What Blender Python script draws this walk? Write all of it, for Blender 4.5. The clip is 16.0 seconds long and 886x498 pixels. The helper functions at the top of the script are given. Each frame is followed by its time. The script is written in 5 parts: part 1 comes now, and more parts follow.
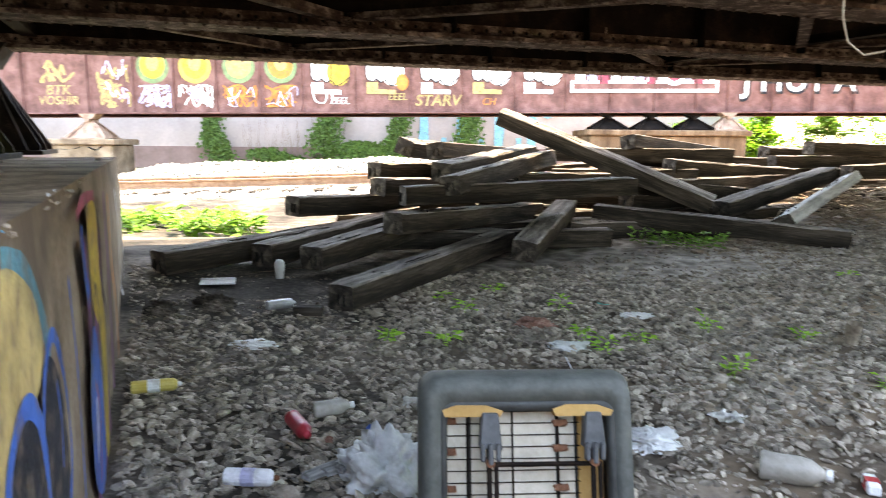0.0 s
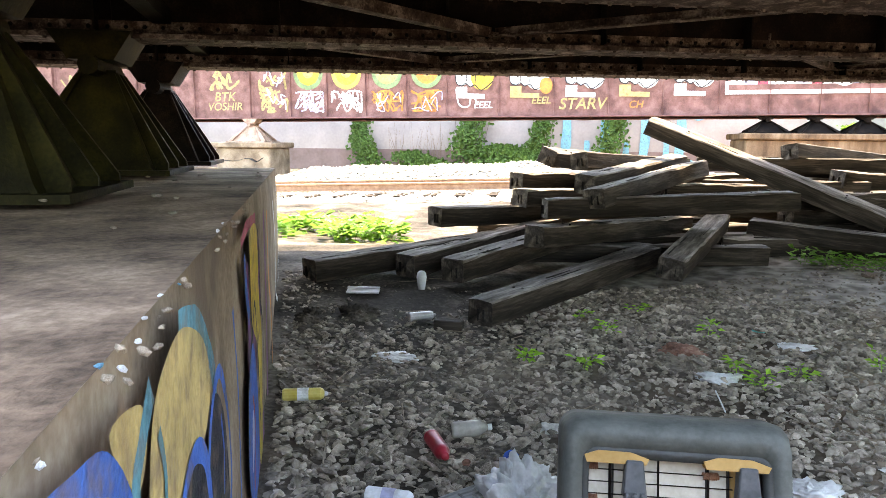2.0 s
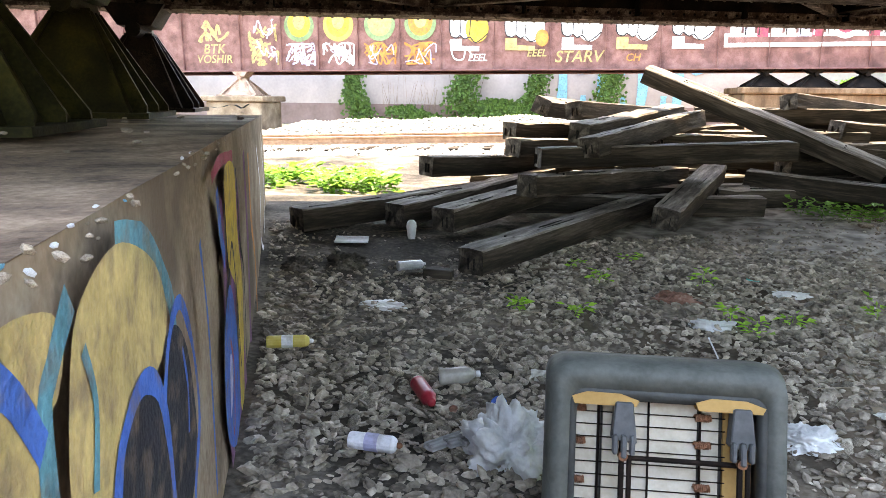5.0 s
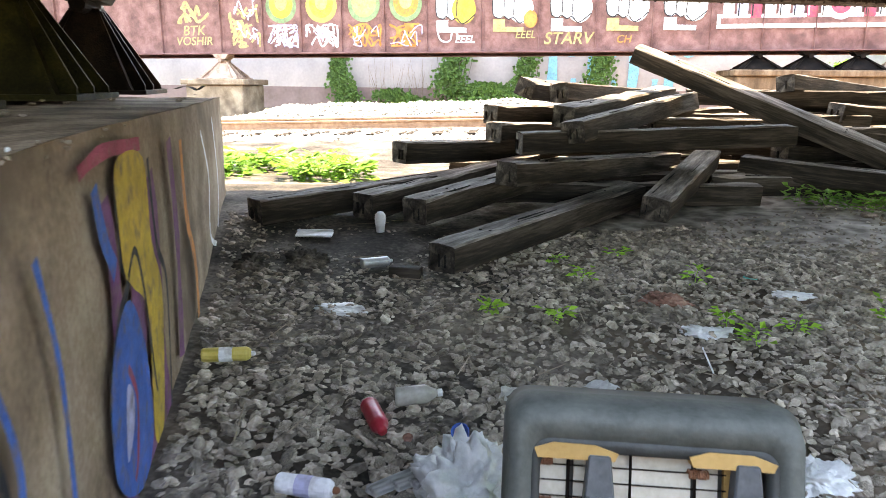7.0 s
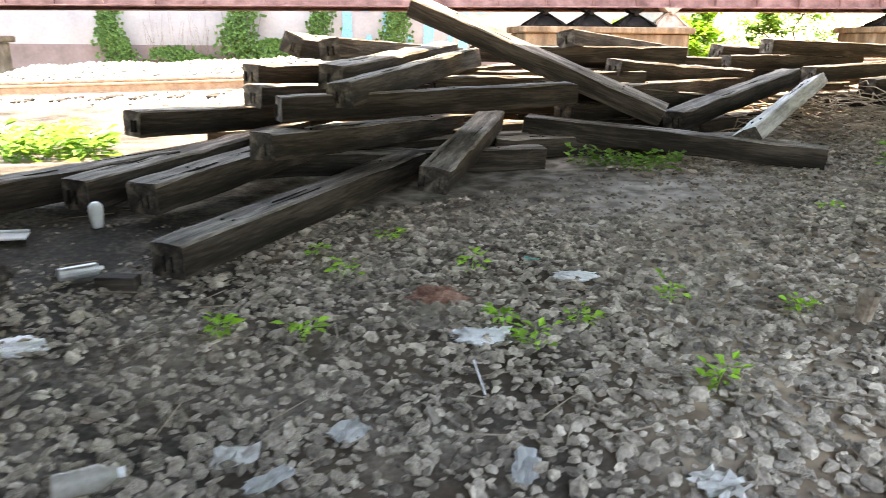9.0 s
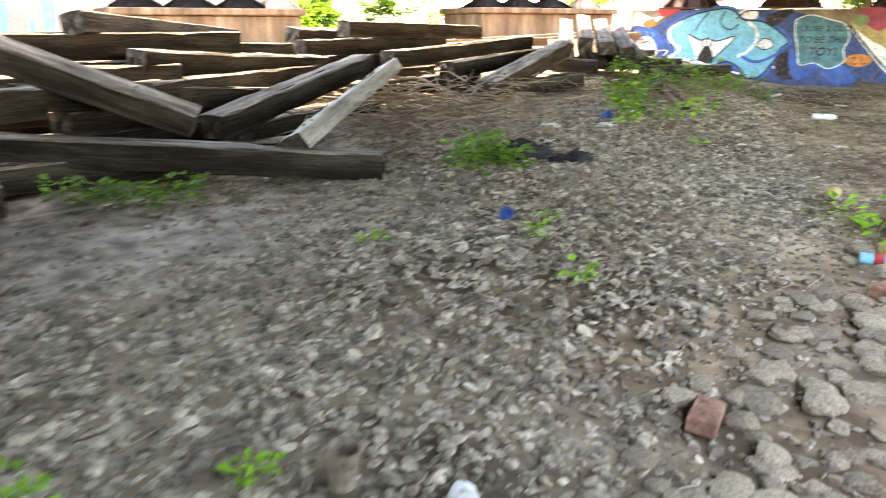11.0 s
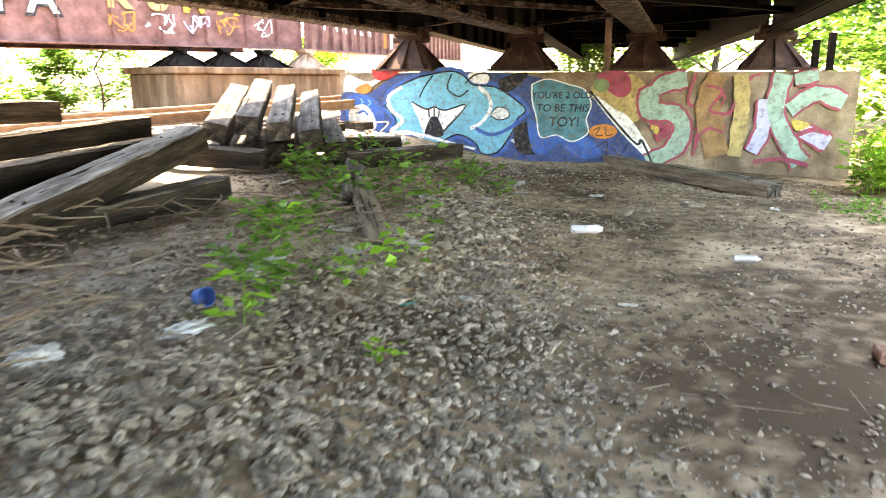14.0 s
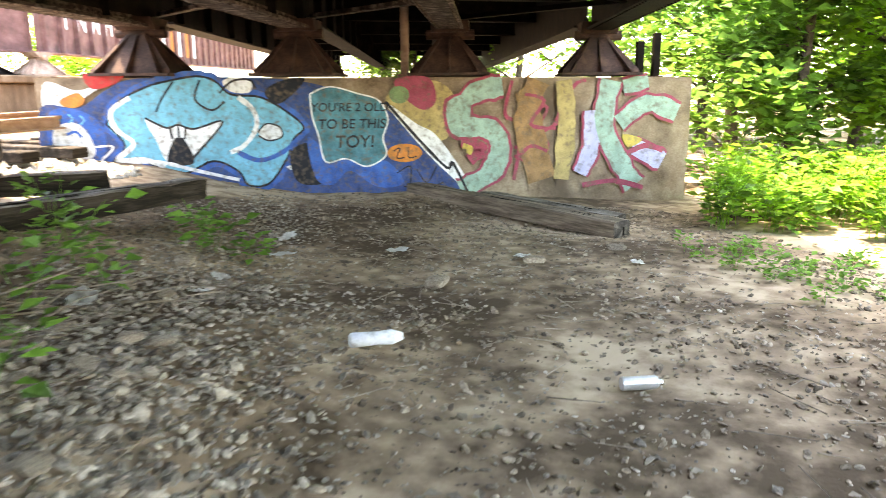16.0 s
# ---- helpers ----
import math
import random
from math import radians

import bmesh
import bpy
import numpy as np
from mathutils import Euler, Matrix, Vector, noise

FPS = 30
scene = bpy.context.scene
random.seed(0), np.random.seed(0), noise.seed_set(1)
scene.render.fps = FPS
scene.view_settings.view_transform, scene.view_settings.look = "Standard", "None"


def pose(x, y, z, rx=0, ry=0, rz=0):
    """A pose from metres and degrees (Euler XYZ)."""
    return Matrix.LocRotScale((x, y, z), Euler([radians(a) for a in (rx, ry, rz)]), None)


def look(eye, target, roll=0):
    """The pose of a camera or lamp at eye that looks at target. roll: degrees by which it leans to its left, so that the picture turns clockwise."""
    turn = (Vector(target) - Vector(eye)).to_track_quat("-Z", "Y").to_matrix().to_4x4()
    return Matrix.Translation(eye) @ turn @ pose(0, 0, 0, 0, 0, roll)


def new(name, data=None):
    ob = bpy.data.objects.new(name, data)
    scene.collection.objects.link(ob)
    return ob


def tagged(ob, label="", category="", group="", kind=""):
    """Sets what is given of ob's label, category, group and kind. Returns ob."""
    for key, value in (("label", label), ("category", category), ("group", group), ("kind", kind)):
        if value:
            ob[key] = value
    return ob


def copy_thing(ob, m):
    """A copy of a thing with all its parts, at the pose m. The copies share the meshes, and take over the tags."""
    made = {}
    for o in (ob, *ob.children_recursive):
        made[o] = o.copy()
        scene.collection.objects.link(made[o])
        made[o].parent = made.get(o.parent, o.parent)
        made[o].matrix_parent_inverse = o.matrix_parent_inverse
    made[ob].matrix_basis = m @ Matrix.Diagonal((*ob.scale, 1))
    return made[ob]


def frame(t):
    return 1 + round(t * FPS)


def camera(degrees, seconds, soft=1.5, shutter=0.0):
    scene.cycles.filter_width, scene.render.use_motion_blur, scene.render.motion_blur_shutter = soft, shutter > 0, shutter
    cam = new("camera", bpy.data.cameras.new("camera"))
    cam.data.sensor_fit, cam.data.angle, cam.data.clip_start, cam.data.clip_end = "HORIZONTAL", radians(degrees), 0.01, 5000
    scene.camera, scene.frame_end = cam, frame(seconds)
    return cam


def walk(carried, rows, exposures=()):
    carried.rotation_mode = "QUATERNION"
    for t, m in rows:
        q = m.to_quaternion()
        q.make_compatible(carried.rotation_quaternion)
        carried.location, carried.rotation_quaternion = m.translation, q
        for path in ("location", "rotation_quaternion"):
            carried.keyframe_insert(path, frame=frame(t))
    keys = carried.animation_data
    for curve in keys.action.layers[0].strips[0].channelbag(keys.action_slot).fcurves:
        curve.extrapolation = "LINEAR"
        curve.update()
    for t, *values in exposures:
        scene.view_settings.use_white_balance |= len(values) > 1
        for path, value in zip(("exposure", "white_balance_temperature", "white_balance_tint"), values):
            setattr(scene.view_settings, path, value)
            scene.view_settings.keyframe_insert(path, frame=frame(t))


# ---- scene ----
cam = camera(63.1, 16.0, soft=0.8, shutter=0.4)
METRES, EYE, TILT, LEAN, TURN = 10.83, 1.4, 0.0, 0.0, 0.0
ROWS = [
    (0.0, 0.0, 0.0, 0.0, 0.07, -8.41, -0.45),
    (0.5, 0.0006, -0.0003, 0.0073, 6.44, -8.43, -0.5),
    (1.0, 0.0012, 0.0028, 0.0074, 9.5, -8.5, -0.52),
    (1.5, -0.0003, 0.0046, 0.0094, 10.68, -8.5, -0.55),
    (2.0, -0.0026, 0.0033, 0.0099, 11.12, -8.48, -0.54),
    (2.5, -0.0012, 0.0048, 0.0071, 11.54, -8.53, -0.52),
    (3.0, 0.0003, 0.0069, 0.0057, 11.47, -8.71, -0.53),
    (3.5, -0.0007, 0.0079, 0.0009, 11.36, -9.18, -0.57),
    (4.0, -0.0011, 0.0102, 0.0016, 11.2, -10.8, -0.56),
    (6.5, 0.0008, 0.0352, 0.0007, 10.26, -12.43, -0.64),
    (7.0, 0.0048, 0.0572, -0.0006, 10.07, -13.01, -0.59),
    (7.5, 0.0018, 0.0866, -0.0031, 7.32, -13.48, -0.63),
    (8.0, 0.0054, 0.0955, -0.0025, 2.23, -15.08, -0.63),
    (10.5, 0.1245, 0.2169, -0.0016, -21.31, -17.2, -0.05),
    (11.0, 0.1685, 0.2449, 0.0004, -31.3, -17.26, 0.08),
    (11.5, 0.2132, 0.2844, 0.0062, -37.31, -17.04, 0.14),
    (12.0, 0.264, 0.3195, 0.0066, -42.28, -16.16, 0.18),
    (12.5, 0.3163, 0.3597, 0.005, -45.25, -15.04, 0.06),
    (13.0, 0.3766, 0.393, 0.0083, -46.84, -14.72, 0.13),
    (13.5, 0.4288, 0.4267, 0.0087, -47.98, -14.23, 0.15),
    (14.0, 0.4884, 0.4659, 0.014, -49.79, -13.1, 0.13),
    (14.5, 0.5422, 0.5026, 0.0128, -53.05, -12.22, 0.11),
    (15.0, 0.6027, 0.5391, 0.0156, -55.26, -11.97, 0.1),
    (15.5, 0.6649, 0.5595, 0.0142, -59.34, -11.94, 0.23),
    (16.0, 0.7273, 0.5811, 0.0101, -64.55, -12.29, 0.3),
]
walk(cam, [(t, pose(0, 0, EYE, TILT, LEAN, TURN) @ pose(METRES * x, METRES * y, METRES * z, 90 + pitch, roll, yaw)) for t, x, y, z, yaw, pitch, roll in ROWS],
     exposures=[(0.0, 4.17, 9400, 12), (6.0, 4.17, 9400, 12), (11.0, 4.62, 10300, 13), (16.0, 4.33, 9300, 12)])


# ---- world and sun ----
SUN_EL, SUN_AZ = radians(74), radians(14)      # height above the horizon; turn from +y towards +x
world = bpy.data.worlds.new("sky")
scene.world = world
world.use_nodes = True
_sky = world.node_tree.nodes.new("ShaderNodeTexSky")
_sky.sky_type, _sky.sun_disc = "NISHITA", False
_sky.sun_elevation, _sky.sun_rotation = SUN_EL, SUN_AZ
_bg = world.node_tree.nodes["Background"]
_bg.inputs["Strength"].default_value = 0.15
world.node_tree.links.new(_sky.outputs[0], _bg.inputs["Color"])
_sd = bpy.data.lights.new("sun", "SUN")
_sd.energy, _sd.angle, _sd.color = 2.0, radians(0.6), (1.0, 0.95, 0.87)
sun = new("sun", _sd)
sun.matrix_world = look((math.sin(SUN_AZ) * 30, math.cos(SUN_AZ) * 30, math.tan(SUN_EL) * 30), (0, 0, 0))


# ---- materials ----
def mat(name, cols, scale=6.0, rough=0.85, bump=0.3, metal=0.0, fine=60.0, island=0.0, obj=0.0, stretch=(1, 1, 1), stain=None, translucent=0.0, spec=0.28):
    """A surface of mixed colours: coarse patches, fine grain, relief; island/obj: tone shift of each piece."""
    m = bpy.data.materials.new(name)
    m.use_nodes = True
    nt = m.node_tree
    N, L = nt.nodes.new, nt.links.new
    bsdf = nt.nodes["Principled BSDF"]
    tc = N("ShaderNodeTexCoord")
    mp = N("ShaderNodeMapping")
    mp.inputs["Scale"].default_value = stretch
    L(tc.outputs["Object"], mp.inputs["Vector"])
    n1 = N("ShaderNodeTexNoise")
    n1.inputs["Scale"].default_value, n1.inputs["Detail"].default_value, n1.inputs["Roughness"].default_value = scale, 6, 0.62
    n2 = N("ShaderNodeTexNoise")
    n2.inputs["Scale"].default_value, n2.inputs["Detail"].default_value = fine, 4
    L(mp.outputs[0], n1.inputs["Vector"])
    L(mp.outputs[0], n2.inputs["Vector"])
    mix = N("ShaderNodeMath")
    mix.operation = "MULTIPLY_ADD"
    mix.inputs[1].default_value = 0.35
    L(n2.outputs[0], mix.inputs[0])
    sub = N("ShaderNodeMath")
    sub.operation = "SUBTRACT"
    sub.inputs[1].default_value = 0.175
    L(n1.outputs[0], sub.inputs[0])
    L(sub.outputs[0], mix.inputs[2])
    ramp = N("ShaderNodeValToRGB")
    el = ramp.color_ramp.elements
    while len(el) < len(cols):
        el.new(0.5)
    for i, c in enumerate(cols):
        el[i].position = 0.3 + 0.4 * i / max(1, len(cols) - 1)
        el[i].color = (*c, 1)
    L(mix.outputs[0], ramp.inputs[0])
    col = ramp.outputs[0]
    if stain:
        n3 = N("ShaderNodeTexNoise")
        n3.inputs["Scale"].default_value, n3.inputs["Detail"].default_value = stain[1], 5
        L(tc.outputs["Object"], n3.inputs["Vector"])
        r3 = N("ShaderNodeValToRGB")
        r3.color_ramp.elements[0].position, r3.color_ramp.elements[1].position = stain[2], stain[2] + (stain[3] if len(stain) > 3 else 0.12)
        L(n3.outputs[0], r3.inputs[0])
        mx = N("ShaderNodeMixRGB")
        mx.inputs[2].default_value = (*stain[0], 1)
        L(r3.outputs[0], mx.inputs[0])
        L(col, mx.inputs[1])
        col = mx.outputs[0]
    if island or obj:
        src = N("ShaderNodeNewGeometry").outputs["Random Per Island"] if island else N("ShaderNodeObjectInfo").outputs["Random"]
        hs = N("ShaderNodeHueSaturation")
        mr = N("ShaderNodeMapRange")
        a = island or obj
        mr.inputs["To Min"].default_value, mr.inputs["To Max"].default_value = 1 - a, 1 + a
        L(src, mr.inputs["Value"])
        L(mr.outputs[0], hs.inputs["Value"])
        L(col, hs.inputs["Color"])
        col = hs.outputs[0]
    L(col, bsdf.inputs["Base Color"])
    bsdf.inputs["Roughness"].default_value, bsdf.inputs["Metallic"].default_value = rough, metal
    bsdf.inputs["Specular IOR Level"].default_value = spec
    if bump:
        bp = N("ShaderNodeBump")
        bp.inputs["Strength"].default_value, bp.inputs["Distance"].default_value = bump, 0.02
        L(mix.outputs[0], bp.inputs["Height"])
        L(bp.outputs[0], bsdf.inputs["Normal"])
    if translucent:
        tr = N("ShaderNodeBsdfTranslucent")
        L(col, tr.inputs["Color"])
        ms = N("ShaderNodeMixShader")
        ms.inputs[0].default_value = translucent
        L(bsdf.outputs[0], ms.inputs[1])
        L(tr.outputs[0], ms.inputs[2])
        L(ms.outputs[0], nt.nodes["Material Output"].inputs["Surface"])
    return m


# Cinder kept near black: shade in the gaps between stones is put into it.
DIRT = mat("cinder dirt with gap shade", [(0.01, 0.009, 0.0075), (0.06, 0.052, 0.044), (0.22, 0.19, 0.162)], 1.6, 0.95, 0.7, fine=34, spec=0.1)


def two_soils(m):
    """Tan trodden soil laid over the cinders along the path."""
    nt = m.node_tree
    N, L = nt.nodes.new, nt.links.new
    bsdf = nt.nodes["Principled BSDF"]
    old = bsdf.inputs["Base Color"].links[0].from_socket
    tc = N("ShaderNodeTexCoord")
    sep = N("ShaderNodeSeparateXYZ")
    L(tc.outputs["Object"], sep.inputs[0])
    n = N("ShaderNodeTexNoise")
    n.inputs["Scale"].default_value, n.inputs["Detail"].default_value = 0.9, 8
    L(tc.outputs["Object"], n.inputs["Vector"])
    f = N("ShaderNodeTexNoise")
    f.inputs["Scale"].default_value, f.inputs["Detail"].default_value = 6, 9
    L(tc.outputs["Object"], f.inputs["Vector"])
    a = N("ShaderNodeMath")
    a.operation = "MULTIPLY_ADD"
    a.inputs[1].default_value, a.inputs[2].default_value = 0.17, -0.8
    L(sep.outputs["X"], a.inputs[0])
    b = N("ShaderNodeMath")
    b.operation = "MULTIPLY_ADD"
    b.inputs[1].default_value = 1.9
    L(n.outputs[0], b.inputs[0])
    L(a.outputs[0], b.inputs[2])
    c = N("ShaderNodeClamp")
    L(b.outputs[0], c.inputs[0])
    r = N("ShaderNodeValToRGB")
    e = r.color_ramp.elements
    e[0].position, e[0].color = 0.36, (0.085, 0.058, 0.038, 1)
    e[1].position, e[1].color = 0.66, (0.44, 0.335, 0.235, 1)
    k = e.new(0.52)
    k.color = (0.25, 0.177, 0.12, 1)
    big = N("ShaderNodeTexNoise")
    big.inputs["Scale"].default_value, big.inputs["Detail"].default_value = 0.62, 3
    L(tc.outputs["Object"], big.inputs["Vector"])
    w = N("ShaderNodeMath")
    w.operation = "MULTIPLY_ADD"
    w.inputs[1].default_value = 1.1
    L(big.outputs[0], w.inputs[0])
    v = N("ShaderNodeMath")
    v.operation = "MULTIPLY_ADD"
    v.inputs[1].default_value, v.inputs[2].default_value = 0.6, -0.35
    L(f.outputs[0], v.inputs[0])
    L(v.outputs[0], w.inputs[2])
    L(w.outputs[0], r.inputs[0])
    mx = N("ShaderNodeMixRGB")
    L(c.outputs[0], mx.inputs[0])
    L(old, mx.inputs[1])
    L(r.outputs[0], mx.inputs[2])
    # pale dust on bare ground; light from the north is put into its colour
    col = mx.outputs[0]
    for x, y, a, b2 in ((2.2, 6.7, 2.3, 1.15), (5.6, 8.7, 2.6, 1.1)):
        mp = N("ShaderNodeMapping")
        mp.inputs["Location"].default_value = (-x / a, -y / b2, 0)
        mp.inputs["Scale"].default_value = (1 / a, 1 / b2, 0)
        L(tc.outputs["Object"], mp.inputs["Vector"])
        ln = N("ShaderNodeVectorMath")
        ln.operation = "LENGTH"
        L(mp.outputs[0], ln.inputs[0])
        ad = N("ShaderNodeMath")
        ad.operation = "MULTIPLY_ADD"
        ad.inputs[1].default_value = -1.2
        L(f.outputs[0], ad.inputs[0])
        L(ln.outputs["Value"], ad.inputs[2])
        mr = N("ShaderNodeMapRange")
        mr.inputs["From Min"].default_value, mr.inputs["From Max"].default_value = 0.65, -0.15
        L(ad.outputs[0], mr.inputs["Value"])
        dust_lit = N("ShaderNodeValToRGB")
        dust_lit.color_ramp.elements[0].position, dust_lit.color_ramp.elements[0].color = 0.35, (0.13, 0.112, 0.098, 1)
        dust_lit.color_ramp.elements[1].position, dust_lit.color_ramp.elements[1].color = 0.68, (0.42, 0.375, 0.335, 1)
        L(f.outputs[0], dust_lit.inputs[0])
        m2 = N("ShaderNodeMixRGB")
        L(mr.outputs[0], m2.inputs[0])
        L(col, m2.inputs[1])
        L(dust_lit.outputs[0], m2.inputs[2])
        col = m2.outputs[0]
    L(col, bsdf.inputs["Base Color"])


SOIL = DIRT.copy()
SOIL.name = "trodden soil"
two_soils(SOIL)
STONE = mat("ballast stone", [(0.065, 0.053, 0.042), (0.24, 0.2, 0.16), (0.45, 0.385, 0.315)], 9, 0.75, 0.5, island=0.5)
STONE_ONE = mat("single stone", [(0.065, 0.053, 0.042), (0.24, 0.2, 0.16), (0.45, 0.385, 0.315)], 9, 0.75, 0.5, obj=0.5)
GRIT = mat("soil crumb", [(0.05, 0.037, 0.026), (0.17, 0.128, 0.092), (0.36, 0.29, 0.22)], 9, 0.9, 0.5, island=0.4)
BALLAST = mat("pale ballast", [(0.18, 0.172, 0.16), (0.34, 0.32, 0.29), (0.5, 0.47, 0.42)], 14, 0.9, 0.5, island=0.3)
SLAB = mat("broken concrete", [(0.12, 0.09, 0.066), (0.24, 0.19, 0.145), (0.36, 0.3, 0.23)], 7, 0.9, 0.4, obj=0.3)
BRICK = mat("red brick", [(0.12, 0.06, 0.045), (0.22, 0.11, 0.08), (0.34, 0.2, 0.16)], 14, 0.9, 0.4)
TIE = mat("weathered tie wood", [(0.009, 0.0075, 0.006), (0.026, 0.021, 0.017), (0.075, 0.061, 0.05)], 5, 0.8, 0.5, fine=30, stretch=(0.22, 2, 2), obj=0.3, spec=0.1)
TIE_GREY = mat("grey bleached tie wood", [(0.1, 0.1, 0.1), (0.24, 0.24, 0.235), (0.4, 0.39, 0.38)], 5, 0.85, 0.5, fine=26, stretch=(0.28, 3, 3))
# Dusty tops made paler than the sides; light from above is painted in.
TIE_TOP_LIT = mat("dusty tie top, lit tone", [(0.03, 0.026, 0.022), (0.115, 0.1, 0.088), (0.27, 0.24, 0.215)], 5, 0.85, 0.6, fine=34, stretch=(0.3, 2.4, 2.4), obj=0.3, spec=0.1)
ENDGRAIN = mat("tie end grain", [(0.012, 0.01, 0.008), (0.05, 0.042, 0.036), (0.14, 0.12, 0.1)], 9, 0.9, 0.6, fine=50, obj=0.25, spec=0.1)
PLANK = mat("rotten brown plank", [(0.05, 0.036, 0.026), (0.16, 0.12, 0.09), (0.3, 0.235, 0.18)], 5, 0.9, 0.6, fine=26, stretch=(0.28, 3, 3))
CRACK = mat("dark crack", [(0.008, 0.007, 0.006), (0.02, 0.018, 0.016)], 9, spec=0.1)
CONCRETE = mat("pier concrete", [(0.13, 0.09, 0.06), (0.25, 0.18, 0.125), (0.38, 0.3, 0.22)], 2.2, 0.9, 0.5, fine=45, stain=((0.12, 0.085, 0.06), 1.3, 0.55))
CONCRETE_TOP = mat("dirty pier top", [(0.06, 0.04, 0.028), (0.2, 0.135, 0.095), (0.4, 0.29, 0.21)], 3, 0.95, 0.8, fine=50)
# Rusty steel set near black; deep shade under the deck is put into it.
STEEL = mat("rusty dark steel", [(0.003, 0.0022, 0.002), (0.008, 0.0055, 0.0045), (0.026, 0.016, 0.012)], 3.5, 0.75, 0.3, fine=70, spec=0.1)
STEEL_RED = mat("faded oxide red steel", [(0.095, 0.042, 0.038), (0.18, 0.085, 0.076), (0.27, 0.145, 0.13)], 2.4, 0.7, 0.25, fine=60, stain=((0.1, 0.05, 0.045), 1.6, 0.6))
STEEL_BROWN = mat("rust brown bearing steel", [(0.02, 0.012, 0.01), (0.055, 0.03, 0.024), (0.12, 0.065, 0.05)], 4, 0.8, 0.3)
STEEL_TAN = mat("rust tan bearing steel", [(0.2, 0.12, 0.09), (0.36, 0.24, 0.18), (0.48, 0.34, 0.27)], 4, 0.8, 0.3)
# Olive likewise lowered, holding the shade round the bearings in its colour.
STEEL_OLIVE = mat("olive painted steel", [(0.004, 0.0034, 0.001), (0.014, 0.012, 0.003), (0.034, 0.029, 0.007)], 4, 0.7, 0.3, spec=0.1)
STEEL_PALE = mat("flaking pale flange", [(0.02, 0.013, 0.01), (0.07, 0.05, 0.042), (0.3, 0.25, 0.22)], 8, 0.8, 0.4, spec=0.1)
RAIL = mat("rusty rail", [(0.24, 0.13, 0.08), (0.42, 0.27, 0.18)], 8, 0.6, 0.2, metal=0.2)
WALLPALE = mat("pale rendered wall", [(0.36, 0.34, 0.325), (0.5, 0.475, 0.45)], 0.7, 0.9, 0.1, fine=9)
WALLBAND = mat("brown wall band", [(0.2, 0.15, 0.14), (0.3, 0.23, 0.22)], 0.9, 0.9, 0.1, fine=9)
LEAF = mat("leaf", [(0.08, 0.19, 0.025), (0.17, 0.33, 0.06)], 8, 0.55, 0, island=0.4, translucent=0.5)
LEAF_BRIGHT = mat("young leaf", [(0.16, 0.38, 0.03), (0.3, 0.52, 0.07)], 8, 0.55, 0, island=0.35, translucent=0.5)
LEAF_DARK = mat("ivy leaf", [(0.05, 0.13, 0.03), (0.12, 0.24, 0.06)], 8, 0.5, 0, island=0.4, translucent=0.25)
BARK = mat("bark", [(0.05, 0.04, 0.03), (0.14, 0.11, 0.09)], 12, 0.95, 0.6)
TWIG = mat("dry twig", [(0.16, 0.12, 0.09), (0.32, 0.26, 0.2)], 12, 0.9, 0.2, island=0.3)
VINYL = mat("grey vinyl", [(0.05, 0.055, 0.05), (0.1, 0.105, 0.095)], 7, 0.55, 0.15)
VINYL_DARK = mat("dark vinyl", [(0.02, 0.022, 0.022), (0.05, 0.052, 0.05)], 7, 0.5, 0.2)
BOARD = mat("cream board", [(0.38, 0.33, 0.26), (0.55, 0.5, 0.42)], 5, 0.9, 0.1)
PLY = mat("yellow plywood", [(0.32, 0.18, 0.06), (0.45, 0.27, 0.1)], 5, 0.8, 0.1, stretch=(1, 6, 1))
RUST = mat("spring rust", [(0.12, 0.05, 0.03), (0.25, 0.11, 0.06)], 20, 0.8, 0.2)
PLASTIC_DK = mat("dark grey bracket", [(0.05, 0.055, 0.06), (0.1, 0.105, 0.11)], 12, 0.45, 0.1)
WHITE = mat("dirty white plastic", [(0.5, 0.5, 0.5), (0.74, 0.75, 0.76)], 9, 0.5, 0.2)
BAG = mat("white bag film", [(0.42, 0.42, 0.42), (0.66, 0.66, 0.65)], 5, 0.4, 0.3)
CLOTH = mat("black cloth", [(0.012, 0.012, 0.016), (0.04, 0.04, 0.05)], 12, 0.85, 0.4)


def paint(name, c, v=0.18):
    lo = tuple(x * (1 - v) for x in c)
    hi = tuple(min(0.9, x * (1 + v)) for x in c)
    return mat(name, [lo, c, hi], 5.0, 0.75, 0.7, fine=75, stain=((0.15, 0.11, 0.08), 17, 0.5, 0.3))


P_BLUE = paint("blue paint", (0.03, 0.11, 0.38), 0.4)
P_DEEP = paint("deep blue paint", (0.035, 0.07, 0.2), 0.4)
P_CYAN = paint("cyan paint", (0.13, 0.42, 0.58), 0.25)
P_PALE = paint("pale paint", (0.72, 0.73, 0.75))
P_BLACK = paint("black paint", (0.015, 0.017, 0.024))
P_MINT = paint("mint paint", (0.27, 0.4, 0.34), 0.3)
P_CRIMSON = paint("crimson paint", (0.33, 0.06, 0.1), 0.3)
P_LILAC = paint("lilac paint", (0.42, 0.42, 0.6))
P_YELLOW = paint("yellow paint", (0.5, 0.38, 0.09))
P_GOLD = paint("gold paint", (0.5, 0.33, 0.05), 0.3)
P_ORANGE = paint("orange paint", (0.55, 0.2, 0.05), 0.3)
P_SAND = paint("sand paint", (0.4, 0.3, 0.13), 0.35)
P_RED = paint("red paint", (0.45, 0.04, 0.04))
P_TEAL = paint("teal paint", (0.06, 0.2, 0.25), 0.5)
P_PLUM = paint("plum paint", (0.17, 0.06, 0.14), 0.4)
P_GREEN = paint("green paint", (0.16, 0.24, 0.12), 0.3)


